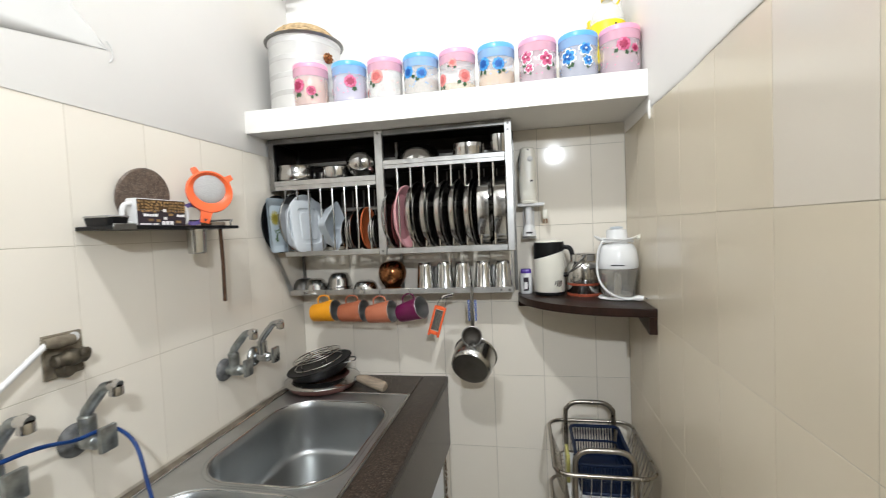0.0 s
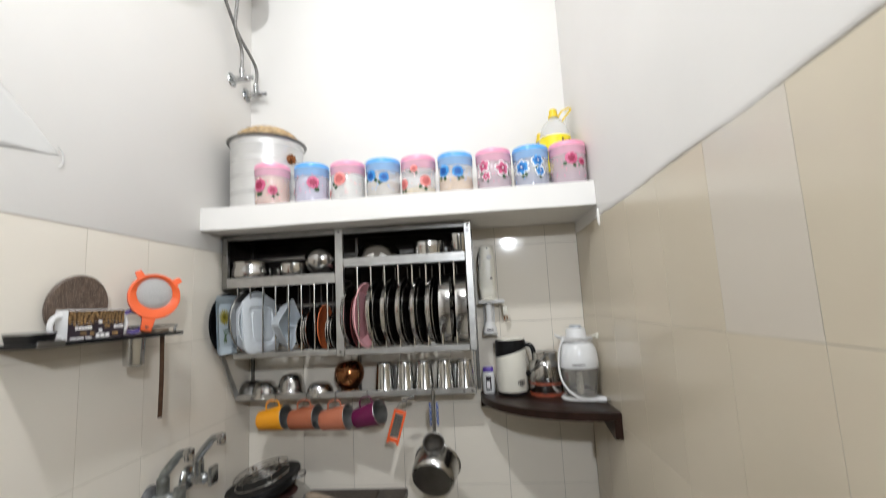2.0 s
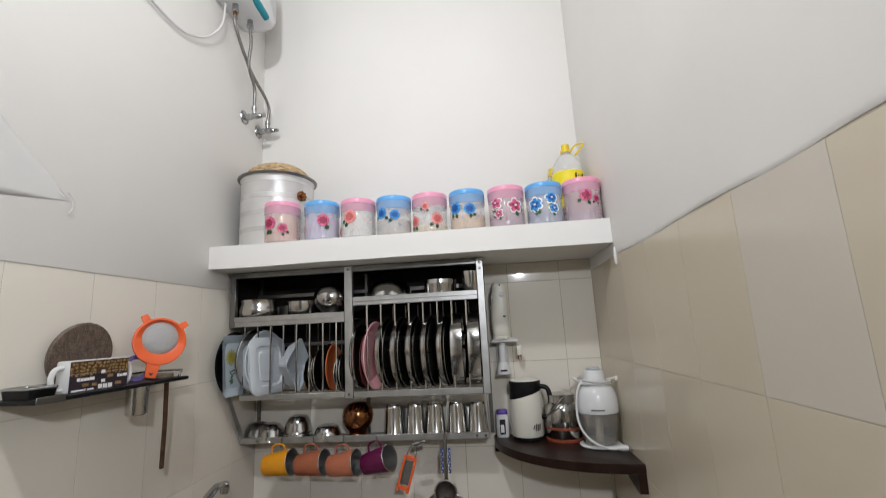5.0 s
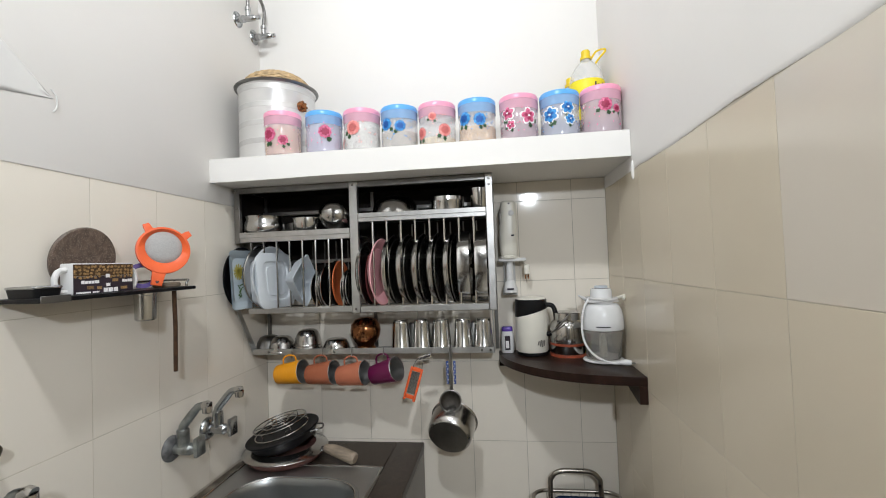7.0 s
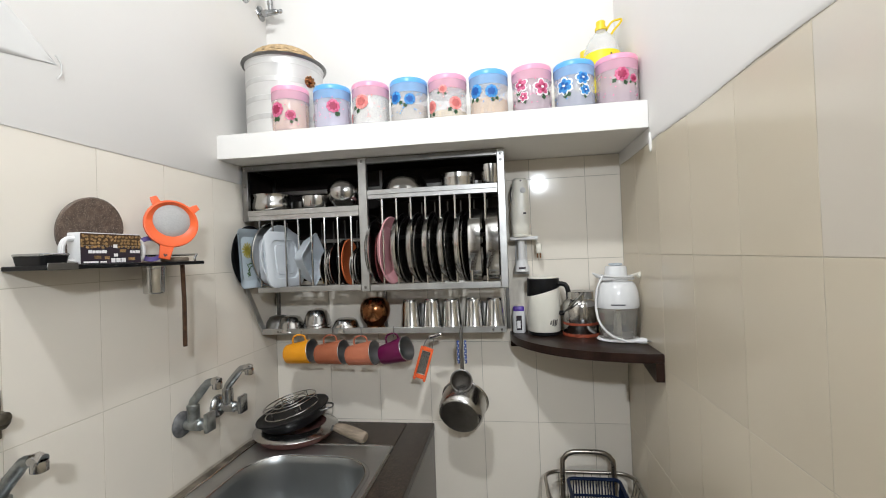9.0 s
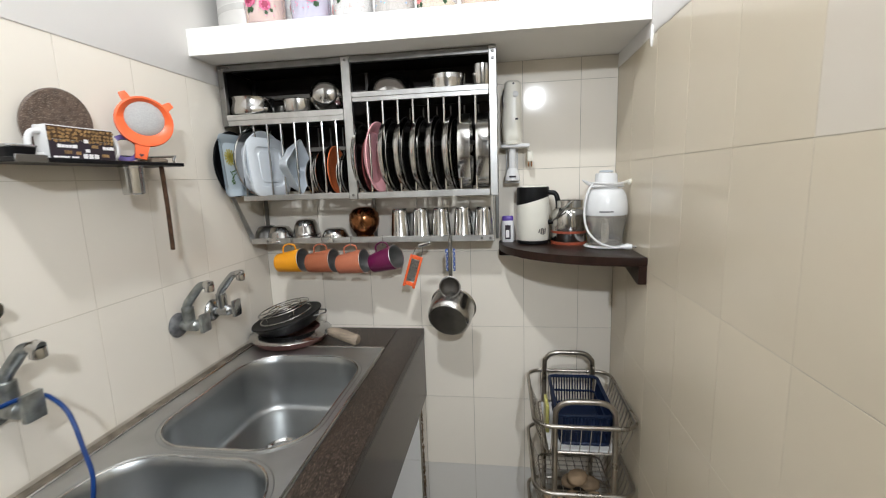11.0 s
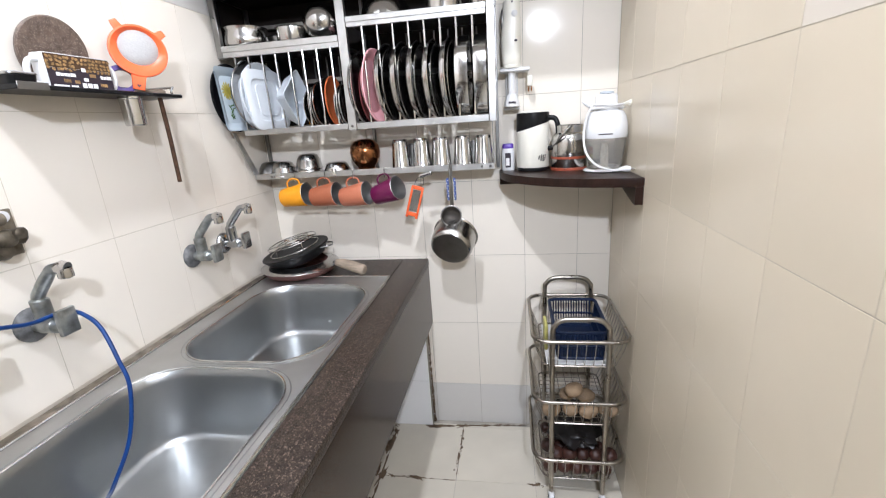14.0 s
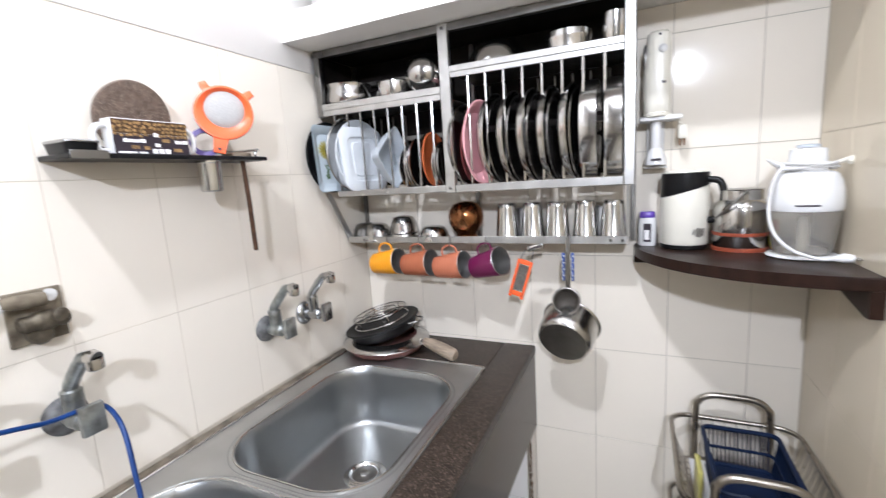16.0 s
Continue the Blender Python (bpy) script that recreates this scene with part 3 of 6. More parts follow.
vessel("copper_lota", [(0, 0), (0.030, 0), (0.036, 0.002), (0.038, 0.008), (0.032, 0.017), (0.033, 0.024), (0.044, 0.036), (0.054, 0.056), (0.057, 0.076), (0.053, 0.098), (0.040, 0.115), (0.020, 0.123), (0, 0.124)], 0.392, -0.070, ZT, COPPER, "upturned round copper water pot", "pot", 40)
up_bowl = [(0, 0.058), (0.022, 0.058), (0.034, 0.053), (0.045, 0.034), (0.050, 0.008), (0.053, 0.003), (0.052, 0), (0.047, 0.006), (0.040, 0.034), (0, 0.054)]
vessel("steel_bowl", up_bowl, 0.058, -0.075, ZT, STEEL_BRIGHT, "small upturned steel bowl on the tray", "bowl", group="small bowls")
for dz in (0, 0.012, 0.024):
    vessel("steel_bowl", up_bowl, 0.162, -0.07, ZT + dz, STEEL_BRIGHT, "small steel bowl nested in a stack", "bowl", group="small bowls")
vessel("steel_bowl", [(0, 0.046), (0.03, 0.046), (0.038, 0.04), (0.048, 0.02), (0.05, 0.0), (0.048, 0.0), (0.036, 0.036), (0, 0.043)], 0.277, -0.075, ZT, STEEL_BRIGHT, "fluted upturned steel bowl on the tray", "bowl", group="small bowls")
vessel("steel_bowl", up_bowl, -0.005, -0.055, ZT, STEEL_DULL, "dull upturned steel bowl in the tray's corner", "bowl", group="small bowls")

# ---- jars on the shelf ----
SHELF_Z = 1.8535
LID_PINK = material("pink_lid", (0.86, 0.36, 0.51), 0.3, var=0.04, scale=20)
LID_BLUE = material("blue_lid", (0.13, 0.42, 0.83), 0.3, var=0.04, scale=20)
SKIRT = {"pink_lid": material("pink_translucent_plastic", (0.90, 0.52, 0.64), 0.2, var=0.03, alpha=0.55), "blue_lid": material("blue_translucent_plastic", (0.36, 0.58, 0.90), 0.2, var=0.03, alpha=0.55)}
JAR_PINK = material("pink_clear_plastic", (0.98, 0.80, 0.86), 0.1, var=0.02, alpha=0.3)
JAR_CLEAR = material("clear_plastic", (0.97, 0.96, 0.96), 0.1, var=0.02, alpha=0.26)
JAR_BLUE = material("lilac_clear_plastic", (0.84, 0.86, 0.98), 0.1, var=0.02, alpha=0.3)
ROSE = material("rose_print", (0.80, 0.22, 0.38), 0.4, dark=(0.40, 0.02, 0.10), scale=140)
ROSE_PALE = material("coral_print", (0.86, 0.42, 0.38), 0.4, dark=(0.68, 0.14, 0.14), scale=140)
BLUE_FL = material("blue_flower_print", (0.10, 0.45, 0.85), 0.4, dark=(0.01, 0.10, 0.42), scale=140)
WHITE_FL = material("white_print", (0.88, 0.86, 0.86), 0.4, var=0.02)
DEEP = {"rose_print": material("deep_rose_print", (0.42, 0.03, 0.10), 0.4, var=0.2, scale=200), "coral_print": material("deep_coral_print", (0.70, 0.17, 0.16), 0.4, var=0.2, scale=200),
        "blue_flower_print": material("deep_blue_print", (0.01, 0.12, 0.48), 0.4, var=0.2, scale=200)}
LEAF = material("leaf_print", (0.03, 0.09, 0.03), 0.5, var=0.2, scale=100)


def grains(color, name):
    return material(name, color, 0.7, dark=tuple(c * 0.55 for c in color), scale=150, bump=0.8, bscale=260)


FILL = {"snack": grains((0.80, 0.60, 0.28), "snack_fill"), "flour": grains((0.86, 0.82, 0.76), "flour_fill"), "grey": grains((0.17, 0.175, 0.205), "grey_grain_fill"),
        "lentil": grains((0.75, 0.43, 0.13), "lentil_fill"), "millet": grains((0.52, 0.45, 0.36), "millet_fill"), "lilac": grains((0.62, 0.50, 0.62), "lilac_fill")}


def on_jar(bm, r, ang, z, outline, lift):
    """Lay a flat outline on the jar's curved side."""
    vs = []
    for u, v in outline:
        a = ang + u / r
        vs.append(bm.verts.new(((r + lift) * math.sin(a), -(r + lift) * math.cos(a), z + v)))
    bm.faces.new(vs)


def blossom(bm_c, bm_d, bm_w, leaves, r, ang, z, s, petals, seed):
    g = random.Random(seed)
    turn = g.uniform(0, 6)
    for k in range(petals):
        a = turn + k * 2 * math.pi / petals
        c, si = math.cos(a), math.sin(a)
        o = []
        for i in range(8):
            t = 2 * math.pi * i / 8
            pu, pv = s * (0.55 + 0.42 * math.cos(t)), s * 0.36 * math.sin(t)
            o.append((pu * c - pv * si, pu * si + pv * c))
        on_jar(bm_c, r, ang, z, o, 0.0012 + 0.0001 * k)
        if bm_w is not None:
            on_jar(bm_w, r, ang, z, [(p * 1.25, q * 1.25) for p, q in o], 0.0006)
    for k in range(petals - 2):
        a = turn + 0.4 + k * 2 * math.pi / (petals - 2)
        c, si = math.cos(a), math.sin(a)
        o = []
        for i in range(7):
            t = 2 * math.pi * i / 7
            pu, pv = s * (0.34 + 0.26 * math.cos(t)), s * 0.2 * math.sin(t)
            o.append((pu * c - pv * si, pu * si + pv * c))
        on_jar(bm_d, r, ang, z, o, 0.0028 + 0.0001 * k)
    on_jar(bm_w if bm_w is not None else bm_d, r, ang, z, [(s * 0.2 * math.cos(i), s * 0.16 * math.sin(i)) for i in (0, 1.05, 2.1, 3.14, 4.2, 5.2)], 0.0042)
    for k in range(2):
        a = g.uniform(3.6, 5.8)
        o = [(s * 0.8 * math.cos(a), s * 0.8 * math.sin(a)), (s * 1.3 * math.cos(a + 0.25), s * 1.3 * math.sin(a + 0.25)), (s * 1.6 * math.cos(a), s * 1.6 * math.sin(a)), (s * 1.3 * math.cos(a - 0.25), s * 1.3 * math.sin(a - 0.25))]
        leaf = bmesh.new()
        on_jar(leaf, r, ang, z, o, 0.0005)
        leaves.append(leaf)


def jar(x, y, lid_mat, body_mat, fill, fill_h, flowers, print_mat, outline, label, seed, r=0.0605, h=0.148):
    j = thing("storage_jar", at(x, y, SHELF_Z) @ Matrix.Rotation(radians(-12), 4, "Z"), label, "jar", "jars on the wall shelf")
    prof = [(0, 0), (r - 0.004, 0), (r - 0.001, 0.003), (r, 0.008), (r, h - 0.034), (r - 0.003, h - 0.03), (r - 0.003, h - 0.026), (r - 0.0045, h - 0.026), (r - 0.0045, h - 0.033), (r - 0.0016, h - 0.036), (r - 0.0016, 0.008), (r - 0.005, 0.003), (0, 0.003)]
    part("jar_body", lathe(prof, 40), body_mat, j)
    part("jar_lid", lathe([(0, h - 0.002), (r - 0.012, h - 0.002), (r - 0.006, h), (r - 0.001, h - 0.001), (r + 0.0012, h - 0.005), (r + 0.0012, h - 0.017), (r - 0.0010, h - 0.0172), (r - 0.0015, h - 0.006), (0, h - 0.006)], 40), lid_mat, j)
    fr = r - 0.0026
    top = [(fr * (1 - i / 5), fill_h + 0.006 * math.sin(i * 0.5)) for i in range(6)]
    part("contents", lathe([(0, 0.0045), (fr - 0.004, 0.0045), (fr, 0.009)] + top, 36), FILL[fill], j)
    for k, (ang, z, s, n) in enumerate(flowers):
        bc, bi, bw, bl = bmesh.new(), bmesh.new(), bmesh.new() if outline else None, []
        blossom(bc, bi, bw, bl, r, radians(ang), z, s, n, seed * 10 + k)
        f = part("printed_flower", bc, print_mat, j, smooth=False)
        part("printed_petals", bi, DEEP[print_mat.name], f, smooth=False)
        if bw is not None:
            part("printed_outline", bw, WHITE_FL, f, smooth=False)
        for leaf in bl:
            part("printed_leaf", leaf, LEAF, f, smooth=False)
    part("lid_skirt", lathe([(r + 0.0012, h - 0.0173), (r + 0.0011, h - 0.030), (r + 0.0007, h - 0.046), (r + 0.0003, h - 0.046), (r + 0.0003, h - 0.0173)], 40, close=True), SKIRT[lid_mat.name], j, "translucent coloured collar")
    g = random.Random(seed)
    bd = bmesh.new()
    for k in range(22):
        a, z = radians(g.uniform(-75, 75)), g.uniform(0.02, 0.10)
        on_jar(bd, r, a, z, [(0.0022 * math.cos(q), 0.0022 * math.sin(q)) for q in (0, 1.26, 2.5, 3.8, 5)], 0.0007)
    tagged(part("printed_dots", bd, print_mat, j, smooth=False), kind="stuff")
    return j


JY = -0.262
jar(0.186, -0.272, LID_PINK, JAR_PINK, "snack", 0.100, [(-6, 0.070, 0.026, 9), (38, 0.05, 0.018, 8), (-52, 0.06, 0.016, 7)], ROSE, False, "clear storage jar with pink lid and red roses", 1, h=0.150)
jar(0.330, JY, LID_BLUE, JAR_BLUE, "lilac", 0.085, [(36, 0.07, 0.023, 9), (-52, 0.048, 0.014, 7)], ROSE, False, "lilac clear storage jar with blue lid and pink roses", 2, h=0.143)
jar(0.463, JY, LID_PINK, JAR_CLEAR, "flour", 0.100, [(0, 0.074, 0.025, 11), (-58, 0.032, 0.019, 10)], ROSE_PALE, False, "clear storage jar with pink lid filled with white flour", 3, h=0.140)
jar(0.592, JY, LID_BLUE, JAR_CLEAR, "millet", 0.055, [(-20, 0.078, 0.022, 9), (26, 0.069, 0.019, 9)], BLUE_FL, False, "clear storage jar with blue lid and blue roses", 4, h=0.140)
jar(0.719, JY, LID_PINK, JAR_CLEAR, "snack", 0.026, [(-36, 0.042, 0.021, 11), (42, 0.046, 0.022, 11), (5, 0.090, 0.014, 10)], ROSE_PALE, False, "clear storage jar with pink lid and coral rosettes", 5, h=0.140)
jar(0.850, JY, LID_BLUE, JAR_CLEAR, "lentil", 0.052, [(-26, 0.077, 0.023, 9), (22, 0.070, 0.021, 9)], BLUE_FL, False, "clear storage jar with blue lid half full of lentils", 6, h=0.141)
jar(0.984, JY, LID_PINK, JAR_PINK, "grey", 0.050, [(-24, 0.083, 0.021, 5), (-16, 0.046, 0.015, 5), (38, 0.070, 0.024, 5)], ROSE, True, "pink clear storage jar with outlined red flowers", 7, h=0.143)
jar(1.112, JY, LID_BLUE, JAR_BLUE, "grey", 0.048, [(-24, 0.068, 0.024, 6), (28, 0.086, 0.020, 6), (34, 0.050, 0.016, 6)], BLUE_FL, True, "clear storage jar with blue lid and outlined blue flowers", 8, h=0.144)
jar(1.238, JY, LID_PINK, JAR_PINK, "grey", 0.042, [(12, 0.085, 0.022, 9), (46, 0.074, 0.014, 7)], ROSE, False, "pink clear storage jar half full of grey grain", 9, h=0.149)

# ---- large steel pot with a woven basket on top ----
ALUMINIUM = material("brushed_aluminium", (0.78, 0.77, 0.75), 0.36, 0.55, var=0.03, scale=20, rvar=0.04)
BAND = material("grey_band", (0.64, 0.63, 0.61), 0.45, 0.45, var=0.05, scale=30)
pot = thing("steel_drum", at(0.118, -0.175, SHELF_Z), "large striped steel storage drum with flared rim", "storage drum")
R, Hh = 0.132, 0.270
prof = [(0, 0), (R - 0.006, 0), (R, 0.006), (R, Hh - 0.012), (R + 0.004, Hh - 0.006), (R - 0.004, Hh - 0.008), (0, Hh - 0.012)]
part("drum_body", lathe(prof, 56), ALUMINIUM, pot)
for i in range(1, 5):
    z = i * 0.062
    part("band", lathe([(R + 0.0001, z - 0.009), (R + 0.0006, z - 0.0085), (R + 0.0006, z + 0.0085), (R + 0.0001, z + 0.009)], 56), BAND, pot, "matte grey band")
part("rim", lathe([(R + 0.0035, Hh - 0.0065), (R + 0.008, Hh - 0.006), (R + 0.013, Hh - 0.002), (R + 0.014, Hh + 0.001), (R + 0.012, Hh + 0.002), (R + 0.006, Hh - 0.001), (R - 0.002, Hh - 0.002)], 56, close=True), STEEL_DULL, pot, "flared dark steel rim")
for a in (-26, 154):
    m = Matrix.Rotation(radians(a), 4, "Z") @ at(R, 0, 0.190) @ SIDE
    lug = lathe([(0.0, 0.016), (0.006, 0.015), (0.008, 0.010), (0.013, 0.011), (0.018, 0.006), (0.019, 0.0)], 20, m=m)
    for k in range(8):
        t = k * math.pi / 4
        bmesh.ops.create_icosphere(lug, subdivisions=1, radius=0.0052, matrix=m @ at(0.016 * math.cos(t), 0.016 * math.sin(t), 0.007))
    part("lug", lug, COPPER, pot, "brown rosette-shaped lug")
STRAW = material("woven_straw", (0.64, 0.46, 0.25), 0.7, var=0.25, scale=60, bump=0.5, bscale=250)
basket = thing("woven_basket", at(0.118, -0.175, SHELF_Z + Hh + 0.002), "upturned shallow woven straw basket lying on the drum", "basket")
for k in range(9):
    rr = 0.116 - 0.0007 * k * k - 0.0015 * k
    z = 0.008 + 0.0075 * k - 0.0002 * k * k
    pts = [(rr * math.cos(a), rr * math.sin(a), z + 0.0016 * math.sin(a * 14 + (k % 2) * math.pi)) for a in [2 * math.pi * i / 90 for i in range(90)]]
    part("straw_coil", tube(pts, 0.0052, 6, closed=True), STRAW, basket)
part("straw_top", lathe([(0, 0.066), (0.03, 0.066), (0.055, 0.063), (0.075, 0.05), (0.108, 0.010), (0.104, 0.010), (0.07, 0.045), (0, 0.056)], 40), STRAW, basket)

# ---- oil bottles on the shelf ----
YELLOW = material("yellow_plastic", (0.85, 0.62, 0.02), 0.35, var=0.05, scale=20)
PET = material("clear_bottle", (0.92, 0.92, 0.88), 0.06, var=0.01, alpha=0.28)
LABEL = material("yellow_label", (0.88, 0.74, 0.02), 0.4, var=0.03, scale=30)
INK = material("dark_ink", (0.03, 0.02, 0.03), 0.5, var=0.1, scale=50)


def oil_bottle(x, y, h, turn, label, r=0.058):
    b = thing("oil_bottle", at(x, y, SHELF_Z) @ Matrix.Rotation(radians(turn), 4, "Z"), label, "bottle", "oil bottles on the shelf")
    prof = [(0, 0), (r - 0.006, 0), (r, 0.008), (r, 0.05), (r - 0.004, 0.06), (r, 0.07), (r, h - 0.115), (r - 0.001, h - 0.100), (r - 0.007, h - 0.080), (r - 0.019, h - 0.060), (0.026, h - 0.047), (0.018, h - 0.038), (0.0165, h - 0.03)]
    part("bottle", lathe(prof + [(q - 0.001, z) for q, z in reversed(prof[2:])], 32), PET, b)
    part("label", lathe([(r + 0.0004, 0.09), (r + 0.0008, 0.09), (r + 0.0008, h - 0.118), (r + 0.0004, h - 0.118)], 32), LABEL, b, "yellow label with dark marks")
    bm = bmesh.new()
    for k, (u, v, w, q) in enumerate(((0.0, 0.0, 0.006, 0.03), (0.01, 0.012, 0.02, 0.006), (0.012, -0.006, 0.016, 0.006), (0.03, 0.004, 0.006, 0.024))):
        on_jar(bm, r, radians(14), h - 0.155, [(u, v), (u + w, v), (u + w, v + q * 0.8), (u, v + q * 0.8)], 0.0012 + k * 0.0002)
    part("label_mark", bm, INK, b, "dark bars on the label", smooth=False)
    part("cap", lathe([(0, h), (0.0125, h), (0.015, h - 0.003), (0.015, h - 0.022), (0.0195, h - 0.024), (0.0195, h - 0.033), (0.015, h - 0.033)], 24), YELLOW, b)
    part("carry_handle", tube(smooth_path([(0.018, 0, h - 0.03), (0.035, 0, h - 0.006), (0.062, 0, h + 0.002), (0.066, 0, h - 0.006), (0.045, 0, h - 0.03), (0.032, 0, h - 0.047)], 5), 0.0035, 8), YELLOW, b)


oil_bottle(1.230, -0.120, 0.345, 0, "clear oil bottle with yellow cap, handle and label")
oil_bottle(1.188, -0.046, 0.282, 30, "smaller clear oil bottle with yellow cap", 0.040)

# ---- water heater on the left wall ----
TEAL = material("teal_plastic", (0.01, 0.26, 0.33), 0.3, var=0.05, scale=20)
WHITE_GLOSS = material("white_enamel", (0.72, 0.72, 0.72), 0.2, var=0.015, scale=8)
HX0, HX1, HY0, HY1, HZ0, HZ1 = LX + 0.008, 0.092, -0.418, -0.155, 2.800, 3.095
heater = thing("water_heater", at(0, 0, 0), "white box-shaped electric water heater with a teal stripe", "water heater")


def heater_loop(x, s, g=0.0):
    yc, zc, a, b = (HY0 + HY1) / 2, (HZ0 + HZ1) / 2, (HY1 - HY0) / 2 * s, (HZ1 - HZ0) / 2 * s
    return [Vector((x, p.x, p.y)) for p in round_rect(yc - a + g, yc + a - g, zc - b + g, zc + b - g, 0.035 * s, 0, 6)]


part("back_plate", loft([heater_loop(LX + 0.0025, 0.97), heater_loop(HX0 + 0.004, 0.97)], None, True, True), WHITE_GLOSS, heater)
part("casing", loft([heater_loop(HX0 + 0.0045, 0.985), heater_loop(HX0 + 0.01, 1.0), heater_loop(HX1 - 0.05, 1.0), heater_loop(HX1 - 0.02, 0.975), heater_loop(HX1 - 0.006, 0.92), heater_loop(HX1, 0.86)], None, True, True), WHITE_GLOSS, heater)
# teal stripe along the near front edge, running off along the lower edge
st = bmesh.new()
path = [(HX1 - 0.026, HY0 + 0.006, HZ1 - 0.012, 0.026), (HX1 - 0.018, HY0 + 0.006, HZ1 - 0.05, 0.021), (HX1 - 0.011, HY0 + 0.006, HZ1 - 0.10, 0.012), (HX1 - 0.0085, HY0 + 0.0075, HZ1 - 0.15, 0.008),
        (HX1 - 0.0085, HY0 + 0.0075, HZ0 + 0.09, 0.009), (HX1 - 0.0085, HY0 + 0.009, HZ0 + 0.06, 0.013), (HX1 - 0.007, HY0 + 0.022, HZ0 + 0.040, 0.019), (HX1 - 0.008, HY0 + 0.06, HZ0 + 0.026, 0.024),
        (HX1 - 0.009, HY0 + 0.12, HZ0 + 0.020, 0.026), (HX1 - 0.012, HY0 + 0.185, HZ0 + 0.016, 0.024)]
tube([p[:3] for p in path], 0.01, 10, bm=st, radii=[p[3] * 0.62 for p in path])
part("stripe", st, TEAL, heater, "teal accent stripe")
part("dial", lathe([(0.011, 0.0), (0.015, 0.002), (0.015, 0.004), (0.011, 0.004)], 24, m=at(HX1 - 0.001, -0.235, HZ0 + 0.12) @ SIDE, close=True), STEEL_DULL, heater)
for z in (HZ0 + 0.07, HZ0 + 0.19):
    part("vent", box(0.0, 0.03, HY0 - 0.0015, HY0 + 0.004, z, z + 0.010, 0.001), WHITE_PL, heater)
VY = ((0.020, -0.245, -0.155), (0.012, -0.335, -0.045))
for (x, y, vy) in VY:
    part("connector", lathe([(0.008, 0.0), (0.011, -0.004), (0.011, -0.022), (0.013, -0.024), (0.013, -0.036), (0.007, -0.038)], 14, m=at(x, y, HZ0 + 0.004)), CHROME, heater)
part("copper_tip", lathe([(0.0, 0.001), (0.0085, 0.001), (0.0085, -0.03), (0, -0.03)], 12, m=at(0.012, -0.335, HZ0 - 0.034)), COPPER, heater)
VALVE_Z = 2.43
HOSE = material("braided_steel", (0.38, 0.37, 0.36), 0.35, 0.9, var=0.3, scale=300, bump=0.4, bscale=500)
for i, (x, y, vy) in enumerate(VY):
    v = thing("angle_valve", at(0, 0, 0), "chrome angle valve on a round wall flange", "valve", "valves under the heater")
    z = VALVE_Z - 0.012 * i
    part("flange", lathe([(0, 0.008), (0.015, 0.008), (0.027, 0.004), (0.029, 0.0)], 28, m=at(LX + 0.0025, vy, z) @ SIDE), CHROME, v)
    part("valve_body", lathe([(0.0, 0.075), (0.007, 0.075), (0.011, 0.068), (0.011, 0.03), (0.013, 0.028), (0.013, 0.008), (0.010, 0.006)], 20, m=at(LX + 0.0025, vy, z) @ SIDE), CHROME, v)
    part("outlet", lathe([(0.009, 0.0), (0.009, 0.02), (0.011, 0.022), (0.011, 0.034), (0.006, 0.036)], 16, m=at(LX + 0.045, vy, z + 0.008)), CHROME, v)
    part("lever", box(LX + 0.078, LX + 0.095, vy - 0.005, vy + 0.005, z - 0.008, z + 0.008, 0.003), CHROME, v)
    pts = [(x, y, HZ0 - 0.03), (x + 0.004, y + 0.005, HZ0 - 0.10), (0.015 - 0.01 * i, (y + vy) / 2 - 0.035 + 0.02 * i, (HZ0 + VALVE_Z) / 2 - 0.01), (LX + 0.05, vy - 0.012, z + 0.12), (LX + 0.045, vy, z + 0.04)]
    tagged(part("braided_hose", tube(smooth_path(pts, 8), 0.0065, 10), HOSE), "flexible braided steel hose between valve and heater", "hose", "heater hoses")

outlet = thing("wall_socket", at(0, 0, 0), "white switch and socket box on the wall with a plug", "socket")
part("socket_box", box(LX + 0.0025, LX + 0.017, -0.868, -0.79, 2.735, 2.815, 0.005, 3), WHITE_PL, outlet)
part("plug", box(LX + 0.0172, LX + 0.040, -0.825, -0.801, 2.742, 2.772, 0.006, 3), WHITE_PL, outlet)
cord = [(LX + 0.03, -0.812, 2.744), (LX + 0.024, -0.808, 2.68), (LX + 0.015, -0.781, 2.595), (LX + 0.013, -0.736, 2.56), (LX + 0.012, -0.647, 2.54), (LX + 0.012, -0.548, 2.539), (LX + 0.014, -0.478, 2.566), (LX + 0.018, -0.415, 2.613), (LX + 0.026, -0.36, 2.70), (LX + 0.03, -0.35, 2.805)]
tagged(part("power_cord", tube(smooth_path(cord, 8), 0.004, 8), WHITE_PL), "white power cord hanging between socket and heater", "cord")

# ---- loose grey plastic sheet on the left wall ----
SHEET = material("grey_sheet", (0.68, 0.67, 0.65), 0.5, var=0.03, scale=9, bump=0.06, bscale=18)
bm = bmesh.new()
N, Mv = 18, 8
grid = []
for i in range(N + 1):
    u = i / N
    y = -1.42 + 0.575 * u
    zt = 2.36 - 0.492 * u + 0.006 * noise.noise((u * 7, 2.0, 0))
    zb = 1.76 + 0.108 * u
    grid.append([bm.verts.new((LX + 0.0028 + 0.0002 * noise.noise((y * 6, k * 0.5, 1)), y, zb + (zt - zb) * k / Mv)) for k in range(Mv + 1)])
for i in range(N):
    for k in range(Mv):
        bm.faces.new((grid[i][k], grid[i + 1][k], grid[i + 1][k + 1], grid[i][k + 1]))
sheet = part("plastic_sheet", bm, SHEET)
sol = sheet.modifiers.new("thickness", "SOLIDIFY")
sol.thickness = 0.0003
tagged(sheet, "loose grey plastic sheet hanging on the wall", "sheet")
